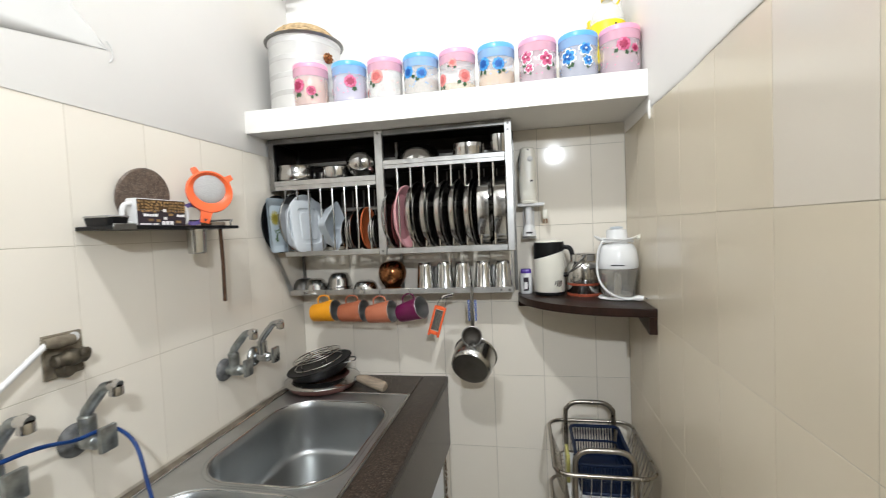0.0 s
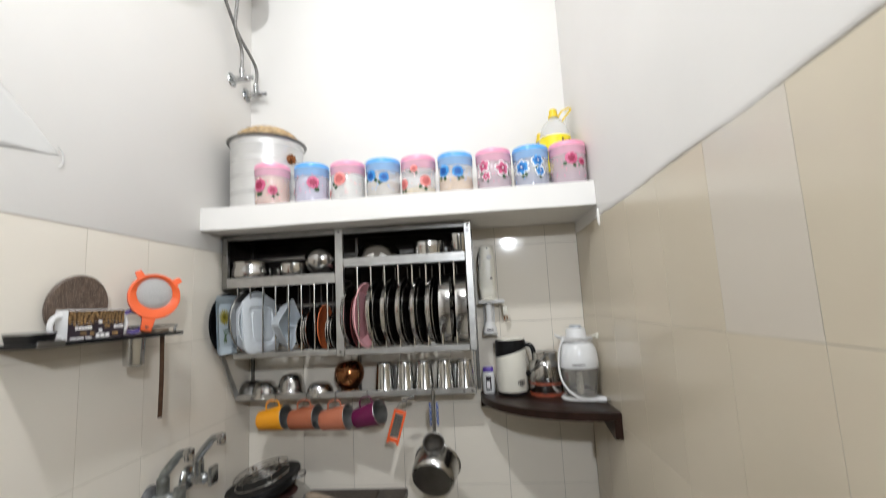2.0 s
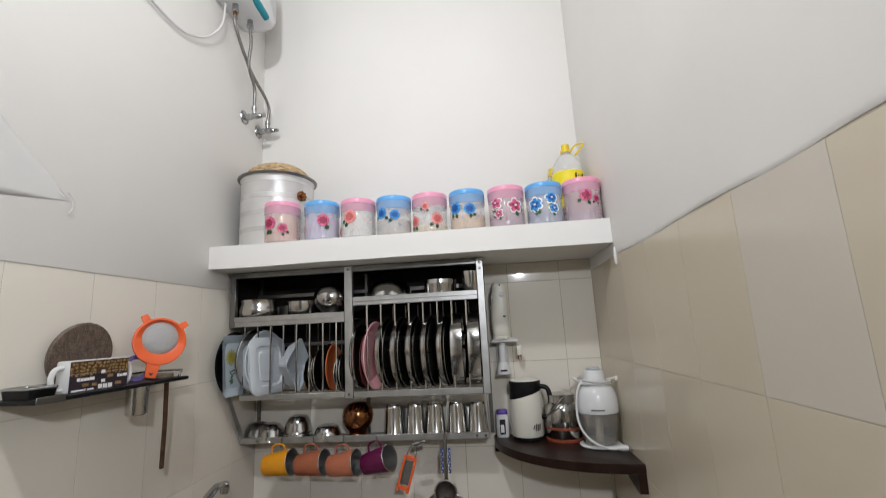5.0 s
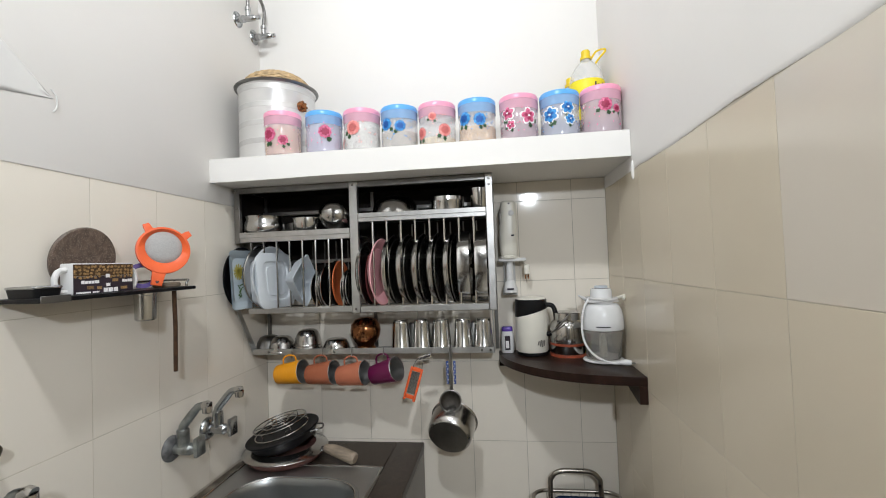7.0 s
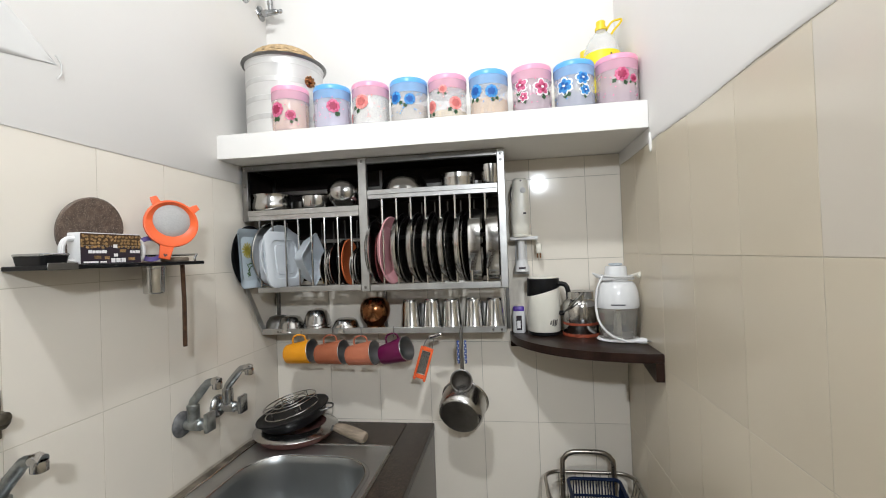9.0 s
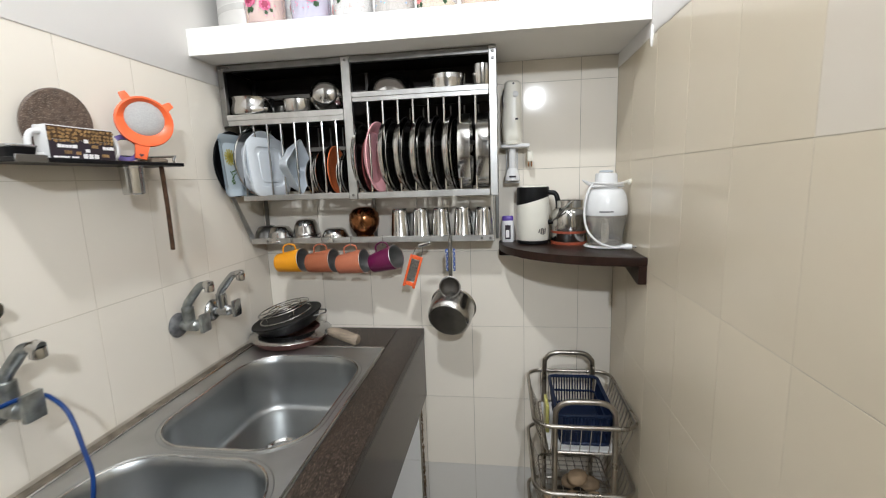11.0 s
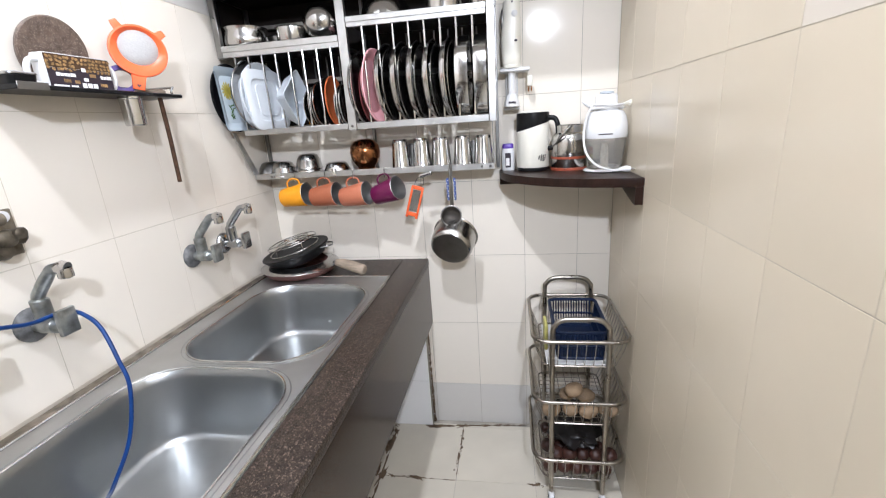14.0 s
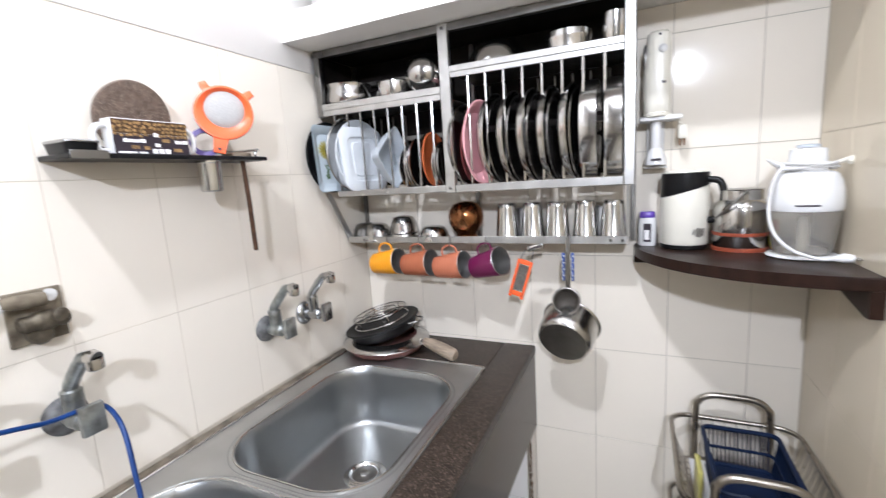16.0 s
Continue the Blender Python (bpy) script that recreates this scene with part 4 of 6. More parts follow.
part("torn_corner", tube(smooth_path([(LX + 0.010, -0.856, 1.885), (LX + 0.012, -0.846, 1.872), (LX + 0.010, -0.843, 1.85), (LX + 0.006, -0.848, 1.838)], 4), 0.0016, 6), SHEET, sheet)

# ---- small wall shelf on the left ----
BROWN_BOARD = material("brown_stone_look", (0.135, 0.092, 0.068), 0.4, var=0.3, scale=60, speckle=1, light=(0.36, 0.30, 0.25), slo=0.56, shi=0.72, sscale=560, bump=0.5, bscale=220)
ls = thing("small_wall_shelf", at(0, 0, 0), "narrow dark glass wall shelf with a chrome rail", "shelf")
SX1, SYA, SYB, SZT = 0.056, -0.958, -0.541, 1.4415
part("board", box(LX + 0.0005, SX1 - 0.002, SYA, SYB, SZT - 0.009, SZT, 0.0015), BLACK, ls)
part("edge_strip", box(SX1 - 0.0018, SX1, SYA, -0.90, SZT - 0.010, SZT + 0.004, 0.0006), STEEL_DULL, ls)
part("rail", tube(smooth_path([(LX + 0.003, SYB + 0.002 - 0.02, SZT + 0.018), (0.03, SYB - 0.012, SZT + 0.018), (0.045, SYB - 0.02, SZT + 0.017), (0.048, SYB - 0.03, SZT + 0.010), (0.048, SYB - 0.03, SZT)], 5), 0.003, 8), CHROME, ls)
part("back_rail", tube([(LX + 0.006, SYA + 0.05, SZT + 0.018), (LX + 0.006, SYB - 0.02, SZT + 0.018)], 0.003, 8), CHROME, ls)
cyl = lathe([(0.0, -0.072), (0.020, -0.072), (0.023, -0.069), (0.0245, -0.010), (0.026, -0.0085), (0.026, -0.004), (0.0, -0.004)], 28, m=at(0.022, -0.682, SZT - 0.0055))
part("steel_sleeve", cyl, PLATE_STEEL, ls, "short polished steel sleeve under the board")
RUSTY = material("rusty_iron", (0.11, 0.055, 0.028), 0.7, 0.3, var=0.3, scale=70, bump=0.5, bscale=200)
tagged(part("iron_rod", tube([(0.034, -0.60, SZT - 0.0095), (0.030, -0.592, 1.33), (0.022, -0.584, 1.213)], 0.0055, 8), RUSTY), "rusty thin iron rod hanging from the small shelf", "rod")

disc = lathe([(0, 0), (0.070, 0), (0.0755, 0.004), (0.0765, 0.010), (0.074, 0.0135), (0.066, 0.015), (0.06, 0.0152), (0, 0.0152)], 44)
ob = part("stone_board", disc, BROWN_BOARD, m=at(-0.030, -0.800, SZT + 0.0755) @ Matrix.Rotation(radians(-8), 4, "Z") @ Matrix.Rotation(radians(8), 4, "Y") @ SIDE @ Matrix.Diagonal((0.97, 0.92, 1, 1)))
tagged(ob, "oval speckled brown board leaning against the wall", "board")

PRINT_BROWN = material("coffee_brown_print", (0.10, 0.05, 0.02), 0.5, var=0.3, scale=130)
PRINT_BEAN = material("coffee_bean_print", (0.52, 0.32, 0.13), 0.5, var=0.35, scale=300, rnd=0.35)
mb = thing("printed_box", at(0.012, -0.806, SZT) @ Matrix.Rotation(radians(-1), 4, "Z") @ Matrix.Diagonal((1, 1.06, 1.06, 1)), "white box with black and brown coffee print", "box")
part("carton", box(-0.008, 0.024, -0.068, 0.068, 0, 0.062, 0.003, 2), WHITE_PL, mb)
part("bean_print", box(0.0242, 0.0248, -0.067, 0.067, 0.036, 0.060, 0), PRINT_BROWN, mb, "brown bean print")
part("black_print", box(0.0242, 0.0249, -0.067, 0.067, 0.001, 0.0355, 0), INK, mb, "black printed band")
for y0, z0, w, h in ((-0.052, 0.021, 0.007, 0.008), (-0.044, 0.021, 0.006, 0.007), (-0.037, 0.021, 0.006, 0.007), (-0.030, 0.021, 0.005, 0.007), (-0.024, 0.021, 0.010, 0.008), (0.001, 0.032, 0.009, 0.009),
                     (0.040, 0.021, 0.006, 0.008), (0.047, 0.021, 0.006, 0.007), (0.054, 0.021, 0.011, 0.008), (0.002, 0.014, 0.009, 0.008), (-0.004, 0.002, 0.009, 0.011), (0.007, 0.002, 0.010, 0.011), (0.019, 0.002, 0.010, 0.011),
                     (-0.062, 0.002, 0.030, 0.004), (-0.028, 0.002, 0.014, 0.004)):
    part("print_bar", box(0.0249, 0.0254, y0, y0 + w, z0, z0 + h * 0.8, 0), WHITE_FL, mb, "white printed bar", smooth=False)
rb = random.Random(8)
for k in range(64):
    y0, z0 = -0.063 + 0.0084 * (k % 16) + rb.uniform(-0.002, 0.002), 0.034 + 0.0068 * (k // 16) + rb.uniform(-0.0015, 0.0015)
    if -0.006 < y0 < 0.012 and z0 < 0.044:
        continue
    bean = bmesh.new()
    bmesh.ops.create_circle(bean, cap_ends=True, segments=9, radius=1.0, matrix=at(0.0252 + 0.00002 * k, y0, min(z0, 0.0575)) @ Matrix.Rotation(rb.uniform(-0.7, 0.7), 4, "X") @ SIDE @ Matrix.Diagonal((0.0026, 0.0038, 1, 1)))
    part("printed_bean", bean, PRINT_BEAN, mb, smooth=False)
for y0, z0, w in ((-0.040, 0.010, 0.014), (0.016, 0.023, 0.014), (0.036, 0.006, 0.016), (-0.018, 0.009, 0.010)):
    part("print_patch", box(0.0249, 0.0253, y0, y0 + w, z0, z0 + 0.006, 0), PRINT_BEAN, mb, "brown printed patch", smooth=False)
for s in (-1, 1):
    part("handle", tube(smooth_path([(0.008, s * 0.066, 0.05), (0.008, s * 0.083, 0.046), (0.008, s * 0.09, 0.028), (0.008, s * 0.083, 0.008), (0.008, s * 0.067, 0.006)], 5), 0.0055, 8), WHITE_PL, mb)

soap = thing("soap_tray", at(0.0075, -0.930, SZT), "small black soap tray with a chrome rim on the wall shelf", "tray")
part("tray", loft([round_rect(-0.034, 0.034, -0.024, 0.024, 0.010, 0.0, 4), round_rect(-0.037, 0.037, -0.027, 0.027, 0.011, 0.018, 4), round_rect(-0.034, 0.034, -0.024, 0.024, 0.010, 0.018, 4), round_rect(-0.032, 0.032, -0.022, 0.022, 0.009, 0.004, 4)], None, True, True), BLACK, soap)
part("rim", tube(round_rect(-0.0365, 0.0365, -0.0265, 0.0265, 0.012, 0.0200, 5), 0.0028, 8, closed=True), CHROME, soap, "chrome wire rim")

# orange tea strainer standing on its handle
MESHG = material("pale_mesh", (0.42, 0.41, 0.40), 0.5, var=0.08, scale=300, bump=0.5, bscale=900)
PURPLE_PL = material("purple_plastic", (0.09, 0.06, 0.22), 0.35, var=0.08, scale=30)
FACE = Matrix(((0.63, 0, 0.77, 0), (0.77, 0, -0.63, 0), (0, 1, 0, 0), (0, 0, 0, 1)))  # local xy faces the room


def tea_strainer(m, frame_mat, net_mat, label, s=1.0):
    t = thing("tea_strainer", m, label, "strainer")
    rim = lathe([(0.046, -0.006), (0.064, 0.0), (0.068, 0.003), (0.067, 0.009), (0.062, 0.010), (0.047, 0.002), (0.045, -0.003)], 44, close=True)
    for v in rim.verts:
        if v.co.xy.length < 0.05:
            v.co.y += 0.010
    part("rim", rim, frame_mat, t)
    part("net", lathe([(0.0465, 0.0), (0.042, 0.004), (0.03, 0.008), (0, 0.011)], 36, m=at(0, 0.010, 0)), net_mat, t)
    for a in (50, 132):
        part("ear", prism([(-0.012, 0.060), (0.012, 0.060), (0.008, 0.080), (0.010, 0.086), (-0.006, 0.088), (-0.009, 0.080)], 0.007, Matrix.Rotation(radians(a - 90), 4, "Z"), 0.0015), frame_mat, t)
    part("handle", prism([(-0.020, -0.058), (0.020, -0.058), (0.014, -0.075), (0.014, -0.103), (-0.014, -0.103), (-0.014, -0.075)], 0.007, None, 0.0015), frame_mat, t)
    part("heart_mark", prism([(0, -0.098), (0.005, -0.092), (0.0035, -0.089), (0, -0.091), (-0.0035, -0.089), (-0.005, -0.092)], 0.0005, at(0, 0, 0.0072)), INK, t, "small dark heart mark", smooth=False)
    return t


tea_strainer(at(0.030, -0.630, SZT + 0.0975) @ FACE @ Matrix.Rotation(radians(-13), 4, "Z") @ Matrix.Rotation(radians(-10), 4, "X") @ Matrix.Diagonal((0.92, 0.92, 0.92, 1)), ORANGE_PL, MESHG, "orange plastic tea strainer propped upright on its handle")
pr = part("purple_ring", lathe([(0.022, 0.0), (0.032, 0.0), (0.033, 0.006), (0.022, 0.007)], 36, close=True), PURPLE_PL, m=at(-0.004, -0.662, SZT + 0.033) @ FACE @ Matrix.Rotation(radians(-12), 4, "X"))
tagged(pr, "purple plastic strainer ring behind the orange one", "strainer")
wood = material("pale_wood", (0.34, 0.27, 0.20), 0.6, var=0.2, scale=30, bump=0.2, bscale=90, stretch=(1, 1, 6))
tagged(part("wooden_disc", lathe([(0, 0), (0.03, 0), (0.033, 0.003), (0.033, 0.009), (0.03, 0.012), (0, 0.012)], 30), wood, m=at(0.0, -0.585, SZT)), "small round wooden disc on the wall shelf", "disc")

# ---- wall taps ----
STAIN = material("cement_stain", (0.20, 0.20, 0.20), 0.6, 0.3, var=0.3, scale=60, bump=0.4, bscale=200)


STAINED_CHROME = material("stained_chrome", (0.42, 0.44, 0.43), 0.34, 0.85, dark=(0.15, 0.155, 0.145), scale=34, rvar=0.12, bump=0.15, bscale=160)


def wall_tap(y, z, lean, label, soiled=False):
    t = thing("wall_tap", at(LX, y, z), label, "tap", "taps over the sink")
    dull = STAINED_CHROME if soiled else CHROME
    part("flange", lathe([(0.036, 0.0), (0.036, 0.004), (0.030, 0.012), (0.018, 0.016), (0, 0.016)], 30, m=SIDE), STAIN if soiled else CHROME, t)
    part("tap_body", lathe([(0.014, 0.012), (0.0145, 0.03), (0.017, 0.032), (0.017, 0.062), (0.0135, 0.066), (0.0125, 0.085), (0, 0.086)], 22, m=SIDE), dull, t)
    part("lever", box(0.083, 0.095, -0.019, 0.019, -0.018, 0.036, 0.003, 2), dull, t)
    a = [(0.040, 0.0, 0.010), (0.039, 0.0, 0.045), (0.039, 0.0, 0.058), (0.044, 0.001 + lean, 0.070), (0.078, 0.006 + lean, 0.112), (0.085, 0.007 + lean, 0.117), (0.106, 0.010 + lean, 0.121), (0.114, 0.011 + lean, 0.119)]
    part("spout", tube(smooth_path(a, 3), 0.011, 14, radii=[0.0165 if i < 6 else 0.012 if i < 12 else 0.0108 for i in range(22)]), dull, t)
    part("spout_tip", tube([(0.096, 0.009 + lean, 0.1185), (0.106, 0.010 + lean, 0.1212), (0.1165, 0.0113 + lean, 0.1188)], 0.0118, 14, radii=[0.0116, 0.0124, 0.0112]), STEEL_BRIGHT, t, "bright polished tip")
    part("aerator", lathe([(0.0125, 0.004), (0.0135, 0.0), (0.0135, -0.014), (0.011, -0.016), (0, -0.013)], 20, m=at(0.108, 0.011 + lean, 0.114)), STEEL_BRIGHT, t)
    return t


wall_tap(-0.370, 0.976, 0.0, "chrome wall tap with flat lever over the far bowl")
wall_tap(-0.523, 0.978, 0.0, "chrome wall tap with stained flange over the sink", True)
wall_tap(-0.995, 0.980, 0.0, "chrome wall tap with a blue hose behind it", True)
wall_tap(-1.165, 0.978, 0.0, "chrome wall tap with flat lever over the near bowl", True)

vb = thing("old_stopcock", at(0, 0, 0), "grime-covered old stopcock block with a white pipe", "stopcock")
PLATE_GRIME = material("stained_cement_plate", (0.27, 0.23, 0.165), 0.8, dark=(0.07, 0.055, 0.038), scale=30, bump=0.4, bscale=90)
pg = box(LX + 0.001, LX + 0.007, -1.046, -0.966, 1.126, 1.218, 0.0015)
for v in pg.verts:
    v.co += Vector((0, 0.004, 0.004)) * noise.noise(v.co * 40)
part("plate", pg, PLATE_GRIME, vb, "stained square plate")
part("valve_body", lathe([(0, -0.034), (0.013, -0.034), (0.017, -0.028), (0.014, -0.016), (0.017, -0.012), (0.018, 0.0), (0.017, 0.012), (0.014, 0.016), (0.014, 0.030), (0.010, 0.034), (0, 0.034)], 18, m=at(LX + 0.020, -1.004, 1.164) @ Euler((radians(90), 0, 0)).to_matrix().to_4x4()), DARK_METAL, vb)
part("lower_boss", lathe([(0.018, 0.0), (0.018, 0.012), (0.013, 0.020), (0, 0.021)], 16, m=at(LX + 0.008, -1.010, 1.142) @ SIDE), DARK_METAL, vb)
part("spindle", lathe([(0.009, 0), (0.008, 0.010), (0.011, 0.012), (0.0115, 0.020), (0.008, 0.023), (0, 0.024)], 16, m=at(LX + 0.024, -0.988, 1.172) @ SIDE), DARK_METAL, vb)
part("stub", tube([(LX + 0.024, -1.056, 1.206), (LX + 0.024, -1.03, 1.204), (LX + 0.022, -0.998, 1.202)], 0.012, 12, radii=[0.009, 0.013, 0.012]), PLATE_GRIME, vb)
part("tag", lathe([(0, 0.002), (0.011, 0.002), (0.011, 0)], 16, m=at(LX + 0.0075, -0.984, 1.204) @ SIDE), WHITE_PL, vb, "pale round tag")
part("pipe", tube([(LX + 0.024, -1.050, 1.205), (LX + 0.03, -1.24, 1.07)], 0.0062, 12), WHITE_PL, vb)

hose = [(0.0, -1.75, 0.97), (0.02, -1.40, 1.02), (0.035, -1.16, 1.035), (0.016, -1.045, 1.006), (0.016, -1.006, 1.003), (0.022, -0.974, 1.0), (0.052, -0.970, 0.992), (0.094, -0.978, 0.965), (0.126, -0.990, 0.90), (0.145, -1.0, 0.84), (0.142, -1.03, 0.74), (0.12, -1.07, 0.66), (0.085, -1.065, 0.617)]
tagged(part("blue_hose", tube(smooth_path(hose, 8), 0.0042, 10), BLUE_HOSE), "thin blue rubber hose hanging into the near bowl", "hose")

# ---- pans piled behind the sink ----
GT = 0.7925
RED_ENAMEL = material("reddish_enamel", (0.22, 0.10, 0.085), 0.35, var=0.15, scale=30)
fp = thing("frying_pan", at(0.105, -0.152, GT), "shallow pan with red-brown underside and wooden handle", "frying pan")
part("pan_body", lathe([(0, 0), (0.105, 0), (0.125, 0.006), (0.141, 0.024), (0.146, 0.030), (0.142, 0.031), (0.122, 0.009), (0, 0.005)], 48), RED_ENAMEL, fp)
part("pan_rim", lathe([(0.1425, 0.0315), (0.147, 0.0305), (0.149, 0.032), (0.147, 0.0345), (0.106, 0.047), (0.105, 0.045)], 48, close=True), STEEL_BRIGHT, fp, "bright steel rim")
d = Vector((0.93, -0.12, 0)).normalized()
part("handle_ferrule", tube([(0.142, -0.01, 0.038), (0.165, -0.012, 0.041)], 0.008, 10), STEEL_DULL, fp)
hp = smooth_path([(0.155, -0.012, 0.040), (0.19, -0.020, 0.036), (0.24, -0.036, 0.027), (0.278, -0.048, 0.019)], 5)
part("wooden_handle", tube(hp, 0.014, 12, radii=[0.013 + 0.008 * math.sin(min(1, i / 9) * 1.6) - (0.006 if i == len(hp) - 1 else 0) for i in range(len(hp))]), wood, fp, "worn pale wooden handle")
ld = thing("griddle", at(0.104, -0.150, GT + 0.049) @ Matrix.Rotation(radians(-12), 4, "Y") @ Matrix.Rotation(radians(5), 4, "X"), "black non-stick griddle resting tilted on the pan", "griddle")
part("griddle_plate", lathe([(0, 0), (0.085, 0), (0.106, 0.010), (0.122, 0.036), (0.130, 0.044), (0.129, 0.048), (0.121, 0.048), (0.112, 0.045), (0.098, 0.043), (0, 0.042)], 48), NONSTICK, ld)
part("loop", tube(smooth_path([(0.118, -0.03, 0.036), (0.145, -0.02, 0.034), (0.152, 0.0, 0.030), (0.145, 0.02, 0.034), (0.118, 0.03, 0.036)], 5), 0.003, 8), STEEL_DULL, ld)
part("knob", lathe([(0.004, 0.042), (0.004, 0.056), (0.006, 0.061), (0, 0.063)], 12, m=at(0.045, -0.05, 0.0)), STEEL_DULL, ld)
ws = thing("wire_trivet", at(0.084, -0.14, GT + 0.095) @ Matrix.Rotation(radians(-13), 4, "Y") @ Matrix.Rotation(radians(5), 4, "X"), "round steel wire trivet lying on the griddle", "trivet")
for r, z in ((0.095, 0.0), (0.095, 0.028), (0.06, 0.028), (0.03, 0.028)):
    part("ring", tube([(r * math.cos(2 * math.pi * i / 40), r * math.sin(2 * math.pi * i / 40), z) for i in range(40)], 0.0022, 6, closed=True), STEEL_BRIGHT, ws)
for k in range(6):
    a = k * math.pi / 3 + 0.3
    part("spoke", tube([(0.095 * math.cos(a), 0.095 * math.sin(a), 0.0), (0.096 * math.cos(a), 0.096 * math.sin(a), 0.026), (0.02 * math.cos(a), 0.02 * math.sin(a), 0.028)], 0.002, 6), STEEL_BRIGHT, ws)

# ---- things hanging from the rack's tray ----
CUP_Y = material("yellow_enamel", (0.80, 0.325, 0.01), 0.3, var=0.05, scale=20)
CUP_B = material("terracotta_enamel", (0.37, 0.115, 0.055), 0.3, var=0.05, scale=20)
CUP_O = material("coral_enamel", (0.46, 0.15, 0.08), 0.3, var=0.05, scale=20)
CUP_P = material("plum_enamel", (0.125, 0.008, 0.055), 0.3, var=0.06, scale=20)


def hung_cup(x, z, mat, yaw, tilt, label, hookx):
    c = thing("enamel_cup", at(x, -0.128, z) @ Matrix.Rotation(radians(yaw), 4, "Z") @ Matrix.Rotation(radians(-tilt), 4, "Y") @ SIDE, label, "cup", "cups hanging below the rack")
    r0, r1, h = 0.035, 0.044, 0.108
    part("cup_body", lathe([(0, -h / 2), (r0 - 0.003, -h / 2), (r0, -h / 2 + 0.003), (r1, h / 2 - 0.002), (r1 - 0.001, h / 2)], 36), mat, c)
    part("lining", lathe([(r1 - 0.0005, h / 2 + 0.0003), (r1 + 0.0008, h / 2 - 0.001), (r1 - 0.0025, h / 2 - 0.001), (r0 - 0.003, -h / 2 + 0.004), (0, -h / 2 + 0.003)], 36), RAIL_STEEL, c, "bright steel lining and rim")
    part("handle", tube(smooth_path([(-0.036, 0, 0.03), (-0.058, 0, 0.026), (-0.066, 0, 0.0), (-0.056, 0, -0.022), (-0.034, 0, -0.026)], 5), 0.0032, 8), mat, c)
    hk = part("hook", tube(smooth_path([(hookx, -0.125, 1.181), (hookx, -0.129, 1.176), (hookx, -0.129, 1.160), (hookx, -0.131, 1.150), (hookx + 0.002, -0.137, 1.147), (hookx + 0.002, -0.141, 1.154)], 4), 0.0018, 6), STEEL_DULL)
    tagged(hk, "small steel hook on the edge of the tray", "hook", "hooks on the tray")


hung_cup(0.118, 1.090, CUP_Y, -8, 8, "yellow enamel cup with steel lining hanging sideways", 0.125)
hung_cup(0.238, 1.088, CUP_B, -9, 7, "terracotta enamel cup with steel lining hanging sideways", 0.245)
hung_cup(0.355, 1.084, CUP_O, -11, 9, "coral enamel cup with steel lining hanging sideways", 0.355)
hung_cup(0.478, 1.092, CUP_P, -20, 17, "plum enamel cup with steel lining hanging sideways", 0.475)

gr = thing("grater", at(0.582, -0.13, 1.055) @ Euler((radians(90), 0, 0)).to_matrix().to_4x4() @ Matrix.Rotation(radians(-17), 4, "Z"), "small orange-framed steel hand grater hanging up", "grater")
for s in (-1, 1):
    part("side_bar", box(s * 0.019 - 0.004, s * 0.019 + 0.004, -0.055, 0.055, 0, 0.008, 0.002, 2), ORANGE_PL, gr)
    part("end_bar", box(-0.0145, 0.0145, s * 0.050 - 0.008, s * 0.050 + 0.006, 0, 0.008, 0.002, 2), ORANGE_PL, gr)
    part("foot", box(s * 0.018 - 0.005, s * 0.018 + 0.005, -0.065, -0.0555, 0.0, 0.008, 0.002), ORANGE_PL, gr)
bm = box(-0.0145, 0.0145, -0.040, 0.040, 0.003, 0.0045, 0)
for i in range(7):
    for k in range(4):
        bmesh.ops.create_cone(bm, cap_ends=True, segments=6, radius1=0.0022, radius2=0.0012, depth=0.002, matrix=at(-0.0105 + k * 0.007, -0.034 + i * 0.0112, 0.0054))
part("grating_plate", bm, STEEL, gr, "punched steel plate")
part("wire", tube(smooth_path([(-0.015, 0.055, 0.004), (-0.01, 0.08, 0.004), (0.004, 0.098, 0.004), (0.014, 0.085, 0.004), (0.017, 0.056, 0.004)], 4), 0.0014, 6), STEEL_DULL, gr)
pe = thing("peeler", at(0.628, -0.137, 1.148) @ Matrix.Rotation(radians(-14), 4, "Y"), "small steel peeler hooked beside the grater", "peeler")
part("blade", box(-0.024, 0.024, -0.004, 0.003, -0.007, 0.007, 0.003, 2), STEEL_BRIGHT, pe)
part("slot", box(-0.018, 0.018, -0.0048, -0.0042, -0.0015, 0.0015, 0), INK, pe)

BLUE_CHECK = material("blue_handle", (0.05, 0.10, 0.34), 0.4, var=0.3, scale=120)
AX = Vector((-0.16, -0.90, -0.40)).normalized()
q = AX.to_track_quat("Z", "Y").to_matrix().to_4x4()
RIMC = Vector((0.722, -0.108, 0.918))
sp = thing("saucepan", Matrix.Translation(RIMC) @ q, "worn steel saucepan hanging by its long handle", "saucepan")
part("saucepan_body", lathe([(0.083, -0.002), (0.085, 0.0), (0.083, 0.003), (0.080, 0.004), (0.078, 0.06), (0.074, 0.078), (0.067, 0.084), (0, 0.085), (0, 0.0825), (0.066, 0.082), (0.0755, 0.058), (0.078, 0.004)], 48), STEEL, sp)
part("burnt_base", lathe([(0.066, 0.0845), (0.066, 0.0858), (0, 0.0862)], 44), STEEL_DULL, sp, "dull heat-stained base")
lp = tagged(part("saucepan_handle", tube(smooth_path([(0.722, -0.135, 0.995), (0.722, -0.15, 1.05), (0.7215, -0.145, 1.12), (0.721, -0.137, 1.165), (0.721, -0.128, 1.182), (0.721, -0.121, 1.181)], 5), 0.0045, 8), STEEL_DULL, sp), "")
lp.matrix_parent_inverse = (Matrix.Translation(RIMC) @ q).inverted()
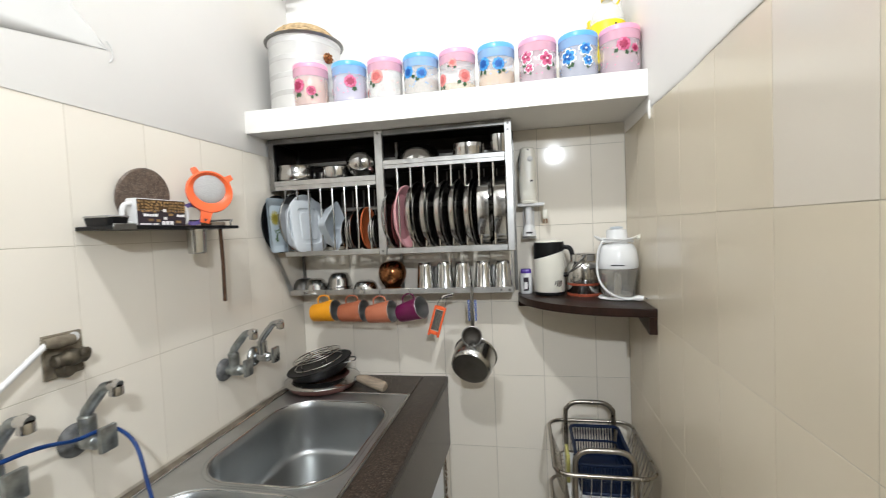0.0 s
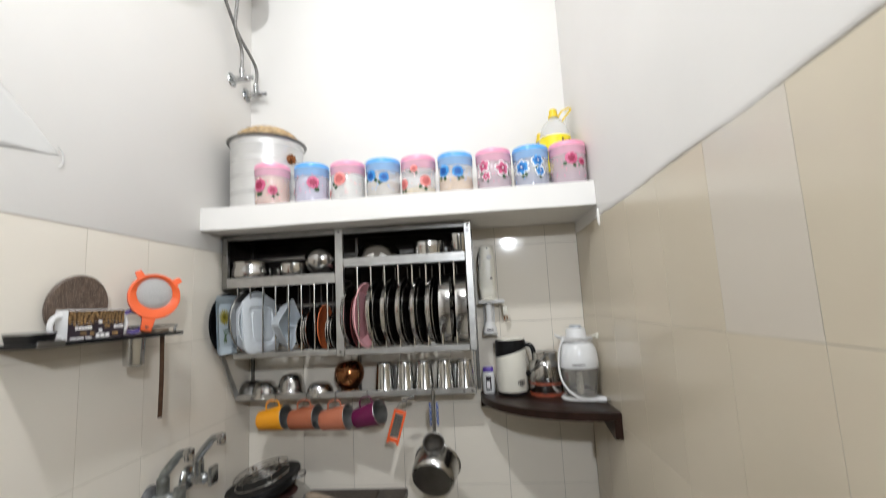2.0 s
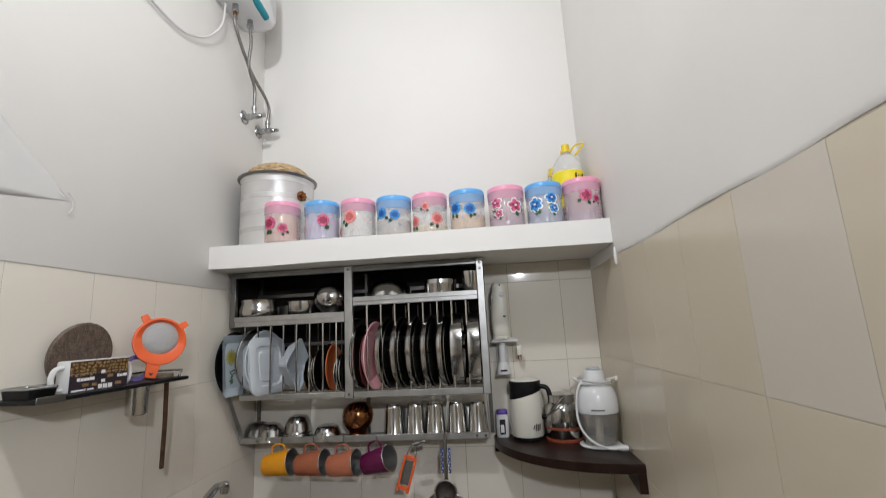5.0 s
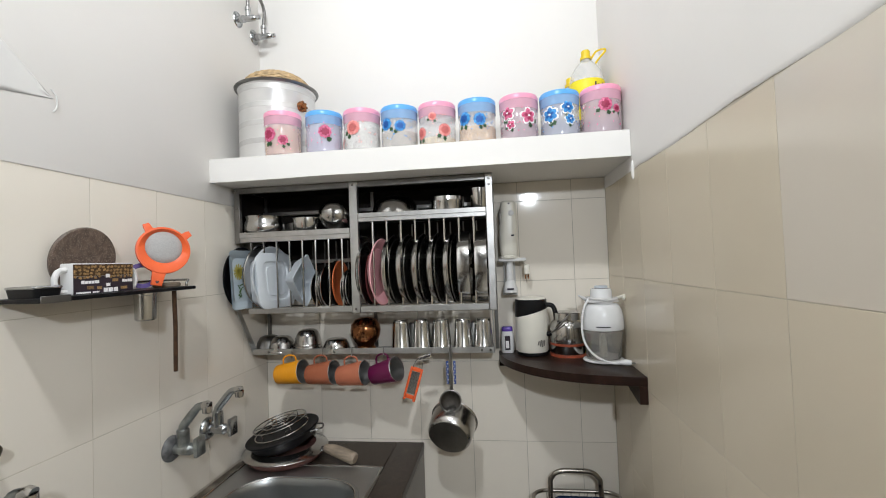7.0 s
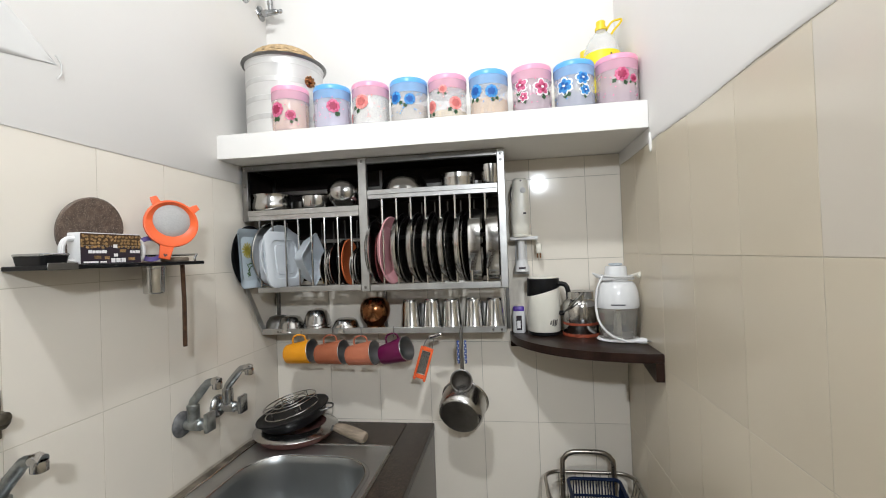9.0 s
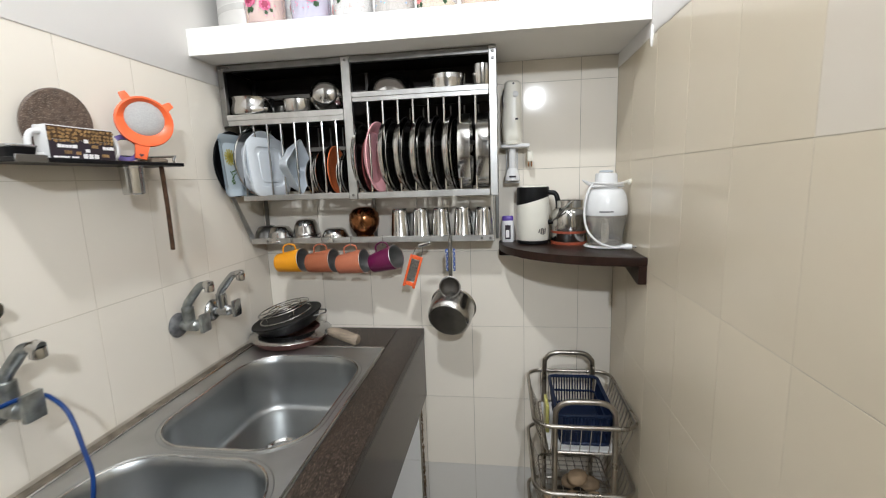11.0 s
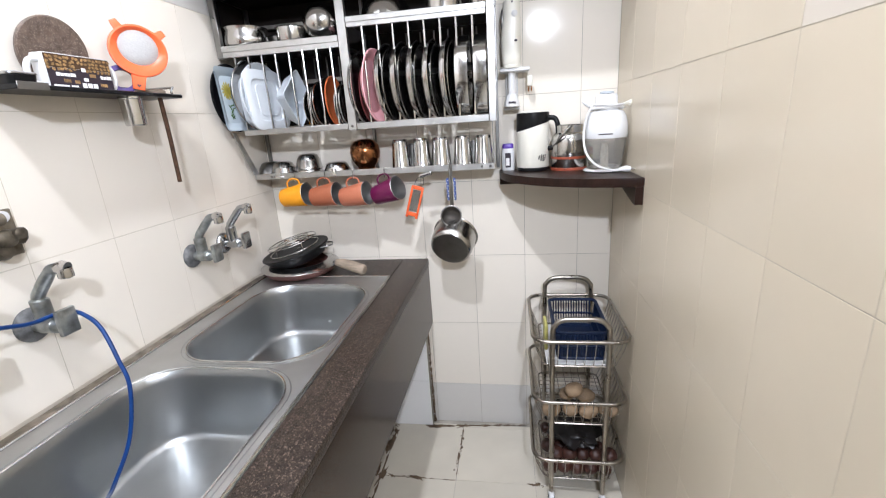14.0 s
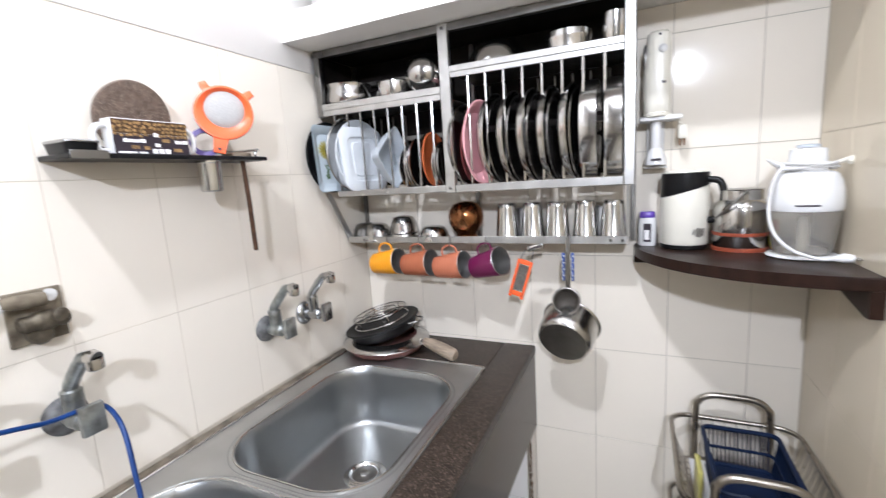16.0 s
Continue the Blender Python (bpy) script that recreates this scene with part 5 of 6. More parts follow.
for x in (0.7085, 0.7335):
    g2 = part("grip", box(x - 0.0045, x + 0.0045, -0.152, -0.146, 1.055, 1.135, 0.002), BLUE_CHECK, sp, "blue checked grip")
    g2.matrix_parent_inverse = (Matrix.Translation(RIMC) @ q).inverted()
    bm = bmesh.new()
    for i in range(8):
        box(x - 0.0048 + 0.0045 * (i % 2), x - 0.0006 + 0.0045 * (i % 2), -0.1527, -0.1523, 1.060 + i * 0.0092, 1.0638 + i * 0.0092, 0, bm=bm)
    g3 = part("grip_mark", bm, WHITE_PL, g2, "pale checks")
    g3.matrix_parent_inverse = g2.matrix_basis.inverted()
ts = thing("wire_strainer", at(0.718, -0.172, 1.002) @ Euler((radians(78), 0, 0)).to_matrix().to_4x4(), "small round wire tea strainer hanging over the saucepan", "strainer")
part("rim", tube([(0.036 * math.cos(2 * math.pi * i / 36), 0.036 * math.sin(2 * math.pi * i / 36), 0) for i in range(36)], 0.003, 8, closed=True), STEEL_DULL, ts)
DARK_NET = material("dark_wire_net", (0.10, 0.088, 0.075), 0.5, 0.6, var=0.3, scale=400, bump=0.6, bscale=900)
part("net", lathe([(0.0355, 0), (0.031, -0.012), (0.018, -0.022), (0, -0.025)], 30), DARK_NET, ts)
part("stem", tube(smooth_path([(0, 0.036, 0), (0.0, 0.09, 0.012), (0.0, 0.15, 0.012), (0.0, 0.178, 0.003), (0.0, 0.181, -0.036)], 5), 0.0028, 8), STEEL_DULL, ts)

# ---- hand blender on its wall bracket ----
hb = thing("hand_blender", at(0, 0, 0), "white hand blender hanging in a wall bracket, cord wrapped round", "hand blender")
bx, by = 0.940, -0.052
part("motor_body", loft([round_rect(bx - a + o, bx + a + o, by - b, by + b, min(a, b) * 0.7, z, 5) for a, b, z, o in ((0.018, 0.018, 1.486, 0), (0.030, 0.028, 1.497, 0), (0.033, 0.031, 1.52, 0), (0.0335, 0.031, 1.57, -0.001), (0.031, 0.030, 1.62, 0.002), (0.029, 0.029, 1.66, 0.003), (0.027, 0.027, 1.690, 0.003), (0.020, 0.019, 1.697, 0.003))], None, True, True), CREAM_PL, hb)
part("grip", loft([round_rect(bx - a - 0.027, bx + a - 0.027, by - b, by + b, min(a, b) * 0.7, z, 5) for a, b, z in ((0.003, 0.008, 1.60), (0.006, 0.016, 1.615), (0.006, 0.016, 1.655), (0.003, 0.008, 1.668))], None, True, True), STEEL_DULL, hb, "grey grip on the back")
part("button", lathe([(0.010, 0), (0.010, 0.003), (0.008, 0.0045), (0, 0.005)], 20, m=at(bx + 0.012, by - 0.029, 1.650) @ Euler((radians(90), 0, 0)).to_matrix().to_4x4()), WHITE_PL, hb)
part("printed_mark", box(bx + 0.010, bx + 0.020, by - 0.0316, by - 0.0308, 1.566, 1.572, 0), INK, hb, "small dark printed mark", smooth=False)
part("hanging_hole", box(bx + 0.002, bx + 0.008, by - 0.0285, by - 0.0265, 1.683, 1.688, 0), INK, hb, smooth=False)
part("shaft", lathe([(0.0125, 1.40), (0.0125, 1.49)], 20, m=at(bx, by, 0)), WHITE_PL, hb)
part("blade_guard", lathe([(0.0125, 1.405), (0.018, 1.398), (0.026, 1.378), (0.027, 1.362), (0.024, 1.360), (0.02, 1.375), (0, 1.39)], 28, m=at(bx, by, 0)), WHITE_PL, hb)
part("slot", box(bx - 0.012, bx + 0.012, by - 0.0278, by - 0.024, 1.372, 1.378, 0), INK, hb)
cw = [(bx + 0.031 * math.cos(a), by + 0.030 * math.sin(a), 1.490 + 0.004 * math.sin(a * 0.7)) for a in [i * 0.35 for i in range(54)]]
part("cord", tube(cw + [(0.985, -0.06, 1.48), (1.0, -0.045, 1.462)], 0.003, 6), CREAM_PL, hb)
pl = part("plug", box(0.992, 1.012, -0.055, -0.035, 1.425, 1.462, 0.005, 2), CREAM_PL, hb)
part("pins", tube([(0.997, -0.045, 1.426), (0.997, -0.045, 1.408)], 0.002, 6, bm=tube([(1.007, -0.045, 1.426), (1.007, -0.045, 1.408)], 0.002, 6)), COPPER, pl)
br = thing("wall_bracket", at(0, 0, 0), "white plastic wall bracket holding the hand blender", "bracket")
part("back_plate", box(0.918, 0.962, -0.012, -0.0003, 1.36, 1.49, 0.003), WHITE_PL, br)
part("arm", box(0.900, 1.0, -0.075, -0.0125, 1.474, 1.487, 0.003), WHITE_PL, br)
part("cradle", box(0.912, 0.968, -0.05, -0.0125, 1.352, 1.359, 0.002), WHITE_PL, br)

# ---- corner shelf with appliances ----
CZ = 1.140
cs = thing("corner_shelf", at(0, 0, 0), "dark brown quarter-round corner shelf on wall brackets", "shelf")
arc = [(RX - 0.001, -0.001), (0.889, -0.001), (0.889, -0.02)]
for i in range(1, 17):
    t = i / 16 * math.pi / 2
    arc.append((RX - 0.001 - 0.413 * math.cos(t) ** 0.95, -0.02 - 0.36 * math.sin(t) ** 1.0))
part("board", prism(arc, 0.026, at(0, 0, CZ - 0.026), 0.004), WOOD_DARK, cs)
part("back_batten", box(0.889, 1.20, -0.02, -0.0005, CZ - 0.055, CZ - 0.0265, 0.002), WOOD_DARK, cs)
part("side_bracket", prism([(-0.378, CZ - 0.0265), (-0.10, CZ - 0.0265), (-0.36, CZ - 0.078), (-0.378, CZ - 0.078)], 0.022, Matrix(((0, 0, 1, RX - 0.0235), (1, 0, 0, 0), (0, 1, 0, 0), (0, 0, 0, 1)))), WOOD_DARK, cs)

kt = thing("insulated_jug", at(1.010, -0.066, CZ), "cream insulated jug with black lid band and handle", "jug")
part("jug_body", lathe([(0.054, 0.012), (0.0565, 0.016), (0.0565, 0.15), (0.0545, 0.165)], 44), CREAM_PL, kt)
part("base", lathe([(0, 0), (0.052, 0), (0.0555, 0.003), (0.0555, 0.0118), (0, 0.0118)], 44), BLACK, kt)
nb = lathe([(0.0566, 0.150), (0.0572, 0.152), (0.0555, 0.196), (0.052, 0.197)], 44)
for v in nb.verts:
    if v.co.z < 0.16:
        v.co.z += 0.016 * v.co.x / 0.057
part("neck_band", nb, BLACK, kt, "glossy black neck band")
part("lid", lathe([(0.0515, 0.1975), (0.050, 0.201), (0.042, 0.203), (0, 0.204)], 44), CREAM_PL, kt)
part("handle", tube(smooth_path([(0.050, -0.02, 0.178), (0.074, -0.028, 0.172), (0.083, -0.03, 0.14), (0.080, -0.03, 0.10), (0.066, -0.026, 0.078), (0.050, -0.02, 0.074)], 6), 0.0085, 12), BLACK, kt)
bm = bmesh.new()
for k, (u, v, w, h) in enumerate(((0.012, 0.035, 0.006, 0.022), (0.02, 0.033, 0.006, 0.022), (0.028, 0.036, 0.005, 0.02), (0.004, 0.04, 0.005, 0.014))):
    on_jar(bm, 0.0565, radians(10), 0.0, [(u, v), (u + w, v), (u + w + 0.004, v + h), (u + 0.004, v + h)], 0.0005)
part("print", bm, STEEL_DULL, kt, "faint grey printed mark", smooth=False)

stp = thing("steel_canister", at(1.132, -0.088, CZ) @ Matrix.Diagonal((1.28, 1.28, 1.06, 1)), "steel canister with an orange band and wire handle", "canister")
part("canister_body", lathe([(0, 0), (0.044, 0), (0.047, 0.004), (0.047, 0.095), (0.044, 0.108), (0.036, 0.118), (0.036, 0.14), (0.038, 0.142), (0.035, 0.142), (0, 0.13)], 40), PLATE_STEEL, stp)
BAND_RED = material("red_brown_band", (0.30, 0.065, 0.03), 0.35, var=0.15, scale=40)
part("band", lathe([(0.0472, 0.036), (0.0480, 0.037), (0.0480, 0.043), (0.0472, 0.044)], 40), BAND_RED, stp, "red-brown band")
part("foot_ring", lathe([(0.0472, 0.0005), (0.0485, 0.0005), (0.0485, 0.008), (0.0472, 0.009)], 40), BAND_RED, stp)
part("wire_handle", tube(smooth_path([(-0.045, -0.012, 0.075), (-0.030, -0.045, 0.10), (-0.01, -0.05, 0.13), (0.0, -0.046, 0.138)], 5), 0.003, 8), STEEL_DULL, stp)

sc = thing("spice_carton", at(1.196, -0.075, CZ) @ Matrix.Rotation(radians(-20), 4, "Z"), "small orange and yellow carton beside the canister", "carton")
part("carton", box(-0.014, 0.014, -0.012, 0.012, 0, 0.036, 0.0015), LABEL, sc, "yellow lower part")
part("carton_top", box(-0.0142, 0.0142, -0.0122, 0.0122, 0.0362, 0.066, 0.0015), ORANGE_PL, sc, "orange upper part")

CLEAR = material("smoky_clear_plastic", (0.80, 0.78, 0.74), 0.08, trans=0.85, var=0.02, ior=1.2)
GREYBLUE = material("grey_blue_plastic", (0.48, 0.52, 0.57), 0.35, var=0.05, scale=20)
ch = thing("mini_chopper", at(1.232, -0.175, CZ), "white electric mini chopper on a clear bowl, cord wrapped", "chopper")
part("base", lathe([(0, 0), (0.062, 0), (0.066, 0.003), (0.060, 0.008), (0, 0.009)], 40), WHITE_PL, ch)
part("clear_bowl", lathe([(0.05, 0.0095), (0.0535, 0.012), (0.064, 0.10), (0.0645, 0.104), (0.0625, 0.104), (0.0515, 0.014), (0.049, 0.0115)], 44), CLEAR, ch, "smoky clear bowl")
part("blade_post", lathe([(0.012, 0.0095), (0.012, 0.06), (0.009, 0.085), (0, 0.09)], 18), CREAM_PL, ch)
part("motor_dome", lathe([(0.0655, 0.1045), (0.067, 0.108), (0.0672, 0.128), (0.0655, 0.148), (0.061, 0.168), (0.054, 0.181), (0.049, 0.1855), (0.0375, 0.1875), (0.0355, 0.190), (0.0335, 0.230), (0.0305, 0.236), (0, 0.238)], 48), WHITE_GLOSS, ch)
part("switch_top", lathe([(0.021, 0.2382), (0.021, 0.243), (0.018, 0.245), (0, 0.246)], 28), GREYBLUE, ch, "grey-blue push button")
bm = bmesh.new()
on_jar(bm, 0.067, radians(-28), 0.116, [(u * 0.042 / 8, 0) for u in range(9)] + [(u * 0.042 / 8, 0.0035) for u in range(8, -1, -1)], 0.0006)
part("slot", bm, INK, ch, smooth=False)
wr = [((0.049 + 0.003 * math.sin(2.3 * a)) * math.cos(a), (0.049 + 0.003 * math.sin(2.3 * a)) * math.sin(a), 0.1915 + 0.0052 * a / 6.28 + 0.002 * math.sin(1.7 * a)) for a in [i * 0.3 for i in range(60)]]
fall = smooth_path([(-0.045, -0.02, 0.205), (-0.064, -0.03, 0.17), (-0.072, -0.035, 0.11), (-0.064, -0.05, 0.06), (-0.035, -0.068, 0.025), (0.005, -0.082, 0.010), (0.03, -0.085, 0.009)], 7)
part("cord", tube(wr, 0.0034, 8), WHITE_PL, ch)
cd = part("hanging_cord", tube(fall, 0.0036, 8), WHITE_PL, ch)
part("cord_end", tube([(0.044, 0.01, 0.200), (0.070, -0.02, 0.212), (0.062, -0.03, 0.202)], 0.005, 8), CREAM_PL, ch)
part("cord_tail", tube([(-0.046, -0.014, 0.200), (-0.062, -0.022, 0.207), (-0.078, -0.026, 0.217)], 0.0045, 8, radii=[0.0035, 0.006, 0.002]), WHITE_PL, ch)
part("plug", tube([(0.028, -0.085, 0.011), (0.046, -0.088, 0.013), (0.060, -0.090, 0.012)], 0.009, 10, radii=[0.005, 0.010, 0.008]), WHITE_PL, ch)
for s in (-1, 1):
    part("pin", tube([(0.058, -0.09 + s * 0.005, 0.012), (0.076, -0.093 + s * 0.005, 0.012)], 0.002, 6), STEEL_BRIGHT, ch)

PURPLE = material("purple_cap", (0.12, 0.06, 0.40), 0.3, var=0.05, scale=20)
sb = thing("lotion_bottle", at(0.922, -0.040, CZ) @ Matrix.Diagonal((1.22, 1.15, 1.12, 1)), "small white lotion bottle with a purple cap", "bottle")
part("bottle", loft([round_rect(-a, a, -b, b, b * 0.9, z, 5) for a, b, z in ((0.017, 0.011, 0), (0.019, 0.0125, 0.004), (0.019, 0.0125, 0.06), (0.017, 0.011, 0.07))], None, True, True), WHITE_GLOSS, sb)
part("cap", loft([round_rect(-a, a, -b, b, b * 0.9, z, 5) for a, b, z in ((0.0166, 0.0108, 0.0703), (0.0168, 0.0112, 0.073), (0.0162, 0.0110, 0.082), (0.014, 0.009, 0.085))], None, True, True), PURPLE, sb)
part("label_mark", box(-0.008, 0.008, -0.0132, -0.0127, 0.010, 0.056, 0), INK, sb, "dark printed panel", smooth=False)
part("label_mark", box(-0.006, 0.004, -0.0137, -0.0133, 0.016, 0.040, 0), WHITE_FL, sb, "white printed bar", smooth=False)

# ---- vegetable trolley ----
TROLLEY = material("nickel_tube", (0.38, 0.345, 0.30), 0.3, 1.0, var=0.12, scale=25, rvar=0.1)
tr = thing("vegetable_trolley", at(0, 0, 0), "three-tier chrome wire trolley on castors", "trolley")
TX0, TX1, TY0, TY1 = 0.990, 1.288, -0.425, -0.045
LEGX = (1.052, 1.226)


def arch(y, top):
    a, b = LEGX
    return smooth_path([(a, y, 0.03), (a, y, 0.3), (a, y, top - 0.07), (a + 0.008, y, top - 0.02), (a + 0.035, y, top), ((a + b) / 2, y, top + 0.003), (b - 0.035, y, top), (b - 0.008, y, top - 0.02), (b, y, top - 0.07), (b, y, 0.3), (b, y, 0.03)], 6)


part("front_frame", tube(arch(-0.398, 0.708), 0.0085, 12), TROLLEY, tr)
part("back_frame", tube(arch(-0.062, 0.722), 0.0085, 12), TROLLEY, tr)
for x in LEGX:
    for y in (-0.398, -0.062):
        w = part("castor", lathe([(0, -0.010), (0.015, -0.010), (0.0200, -0.006), (0.0200, 0.006), (0.015, 0.010), (0, 0.010)], 20, m=at(x, y - 0.006, 0.0200) @ SIDE), WHITE_PL, tr)
        part("axle", lathe([(0.006, -0.012), (0.006, 0.012), (0, 0.012)], 12, m=at(x, y - 0.006, 0.0200) @ SIDE), BLACK, w)
for k, zr in enumerate((0.645, 0.425, 0.195)):
    dep, ins = 0.105, 0.035
    rim = [Vector((p.x, p.y, zr)) for p in round_rect(TX0, TX1, TY0, TY1, 0.05, 0, 8)]
    bk = part("basket", tube(rim, 0.0065, 10, closed=True), TROLLEY, tr)
    low = round_rect(TX0 + ins, TX1 - ins, TY0 + ins, TY1 - ins, 0.03, zr - dep, 6)
    part("lower_ring", tube(low, 0.003, 8, closed=True), TROLLEY, bk)
    n = 12
    for i in range(n):
        y = TY0 + 0.045 + (TY1 - TY0 - 0.09) * i / (n - 1)
        part("side_wire", tube([(TX0, y, zr), (TX0 + 0.012, y, zr - 0.05), (TX0 + ins, y, zr - dep), (TX1 - ins, y, zr - dep), (TX1 - 0.012, y, zr - 0.05), (TX1, y, zr)], 0.0016, 5), TROLLEY, bk)
    for i in range(8):
        x = TX0 + 0.05 + (TX1 - TX0 - 0.10) * i / 7
        part("end_wire", tube([(x, TY0, zr), (x, TY0 + 0.012, zr - 0.05), (x, TY0 + ins, zr - dep + 0.003), (x, TY1 - ins, zr - dep + 0.003), (x, TY1 - 0.012, zr - 0.05), (x, TY1, zr)], 0.0016, 5), TROLLEY, bk)

NAVY = material("navy_plastic", (0.005, 0.013, 0.042), 0.45, spec=0.25, var=0.1, scale=20)
bb = thing("blue_basket", at(1.148, -0.235, 0.545), "navy blue slotted plastic basket lying in the top tier", "basket")
A, B, C = 0.084, 0.135, 0.105
part("floor_panel", box(-A + 0.012, A - 0.012, -B + 0.012, B - 0.012, 0.0, 0.004, 0), NAVY, bb)
part("rim", tube(round_rect(-A, A, -B, B, 0.02, C, 5), 0.006, 8, closed=True), NAVY, bb)
part("lower_rim", tube(round_rect(-A + 0.012, A - 0.012, -B + 0.012, B - 0.012, 0.02, 0.006, 5), 0.006, 8, closed=True), NAVY, bb)
part("middle_rim", tube(round_rect(-A + 0.006, A - 0.006, -B + 0.006, B - 0.006, 0.02, C * 0.5, 5), 0.004, 8, closed=True), NAVY, bb)
for s in (-1, 1):
    for i in range(15):
        x = -A + 0.018 + (2 * A - 0.036) * i / 14
        part("slat", tube([(x, s * (B - 0.012), 0.004), (x, s * B, C)], 0.0022, 5), NAVY, bb)
    for i in range(22):
        y = -B + 0.018 + (2 * B - 0.036) * i / 21
        part("slat", tube([(s * (A - 0.012), y, 0.004), (s * A, y, C)], 0.0022, 5), NAVY, bb)
pk = part("yellow_packet", box(1.034, 1.046, -0.30, -0.22, 0.545, 0.640, 0.004, 2), material("yellow_packet_foil", (0.50, 0.46, 0.14), 0.35, var=0.2, scale=30, bump=0.4, bscale=40))
tagged(pk, "yellow food packet standing in the top tier", "packet")
pk2 = part("white_paper", box(1.035, 1.24, -0.385, -0.100, 0.5455, 0.5495, 0.001), WHITE_PL, m=at(0, 0, -0.0045))
tagged(pk2, "white paper lining the top trolley basket", "paper")


def veg_mesh(name, mat, seed, sx, sz):
    bm = bmesh.new()
    bmesh.ops.create_icosphere(bm, subdivisions=3, radius=1)
    for v in bm.verts:
        n = 1 + 0.12 * noise.noise(v.co * 1.3 + Vector((seed, 0, 0))) + 0.04 * noise.noise(v.co * 4)
        v.co = Vector((v.co.x * sx, v.co.y, v.co.z * sz)) * n
    return mesh_from(name, bm, mat)


POTATO = material("potato_skin", (0.36, 0.25, 0.15), 0.7, var=0.2, scale=25, bump=0.4, bscale=60, rnd=0.15)
ONION = material("onion_skin", (0.075, 0.028, 0.020), 0.4, var=0.3, scale=20, bump=0.25, bscale=50, rnd=0.25, stretch=(1, 1, 0.2))
pots = [veg_mesh("potato", POTATO, s, 1.3, 0.85) for s in (1, 5, 9)]
onis = [veg_mesh("onion", ONION, s, 1.0, 0.92) for s in (2, 6)]
g = random.Random(12)
for k in (0, 1, 2, 3, 5, 6, 12):
    x = 1.055 + 0.062 * (k % 4) - 0.012 * (k // 8)
    y = -0.355 + 0.085 * (k // 4)
    z = 0.322 + 0.028 + 0.004 * (k % 2)
    if k == 12:
        x, y, z = 1.135, -0.31, 0.398
    ob = new("potato", pots[k % 3])
    s = g.uniform(0.026, 0.031)
    ob.matrix_basis = at(x, y, z) @ Euler((g.uniform(-.3, .3), g.uniform(-.3, .3), g.uniform(0, 6))).to_matrix().to_4x4() @ Matrix.Diagonal((s, s, s, 1))
    tagged(ob, "brown potato lying in the middle trolley basket", "potato", "potatoes")
for k in range(22):
    lay = k // 15
    j = k % 15
    x = 1.052 + 0.046 * (j % 5) + 0.02 * lay
    y = -0.365 + 0.1 * (j // 5) + 0.02 * lay
    z = 0.0935 + 0.025 + 0.04 * lay
    ob = new("onion", onis[k % 2])
    s = g.uniform(0.023, 0.028)
    ob.matrix_basis = at(x, y, z) @ Euler((g.uniform(-.5, .5), g.uniform(-.5, .5), g.uniform(0, 6))).to_matrix().to_4x4() @ Matrix.Diagonal((s, s, s, 1))
    tagged(ob, "dark red onion lying in the lowest trolley basket", "onion", "onions")
BAG = material("dark_bag", (0.012, 0.010, 0.010), 0.4, var=0.2, scale=30, bump=0.5, bscale=30)
bm = bmesh.new()
bmesh.ops.create_icosphere(bm, subdivisions=4, radius=1)
for v in bm.verts:
    v.co = Vector((v.co.x * 0.092, v.co.y * 0.13, v.co.z * 0.036)) * (1 + 0.35 * noise.noise(v.co * 2.2) + 0.15 * noise.noise(v.co * 6))
tagged(part("dark_bag", bm, BAG, m=at(1.145, -0.24, 0.212)), "crumpled black bag lying on the onions", "bag")

# ---- grime along the floor joints and in the corner ----
g = random.Random(3)


def grime_run(a, b, n, w, name, label, seam=0.0016, big=0.006, wide=0.0, fade=1.3):
    """A ragged dirty seam along a line on the floor that comes and goes, with smeared patches of uneven size beside it."""
    bm = bmesh.new()
    a, b = Vector(a), Vector(b)
    d = (b - a).normalized()
    side = Vector((-d.y, d.x, 0))
    k = 90
    lo = []
    for i in range(k + 1):
        c = a.lerp(b, i / k) + side * 0.002 * noise.noise(a * 9 + Vector((i * 0.31, 0, 0)))
        q = max(0.0004, seam + 2.2 * seam * noise.noise(b * 5 + Vector((i * 0.22, 1, 0))))
        lo.append((bm.verts.new(c + side * q + Vector((0, 0, 0.0007))), bm.verts.new(c - side * q + Vector((0, 0, 0.0007)))))
    for (p, q), (r, s) in zip(lo, lo[1:]):
        bm.faces.new((p, q, s, r))
    for i in range(n):
        u0 = g.random() ** fade
        c = a.lerp(b, u0) + side * (g.gauss(0, w) - wide * g.random())
        r = 0.0010 + big * g.random() ** 3
        long = g.uniform(1.2, 4.5)
        turn = g.gauss(0, 0.25)
        seed = Vector((g.random() * 50, 0, 0))
        pts = []
        for m in range(26):
            t = 2 * math.pi * m / 26
            f = Vector((math.cos(t), math.sin(t), 0))
            l = r * max(0.25, 1 + 0.9 * noise.noise(seed + f * 1.4) + 0.5 * noise.noise(seed + f * 4.0))
            u, v2 = l * f.x * long, l * f.y
            u, v2 = u * math.cos(turn) - v2 * math.sin(turn), u * math.sin(turn) + v2 * math.cos(turn)
            pts.append((c.x + d.x * u - d.y * v2, c.y + d.y * u + d.x * v2))
        prism(pts, 0.0004 + 0.0006 * g.random(), at(0, 0, 0.0002), bm=bm)
    return tagged(part(name, bm, DIRT, smooth=False), label, "dirt", kind="stuff")


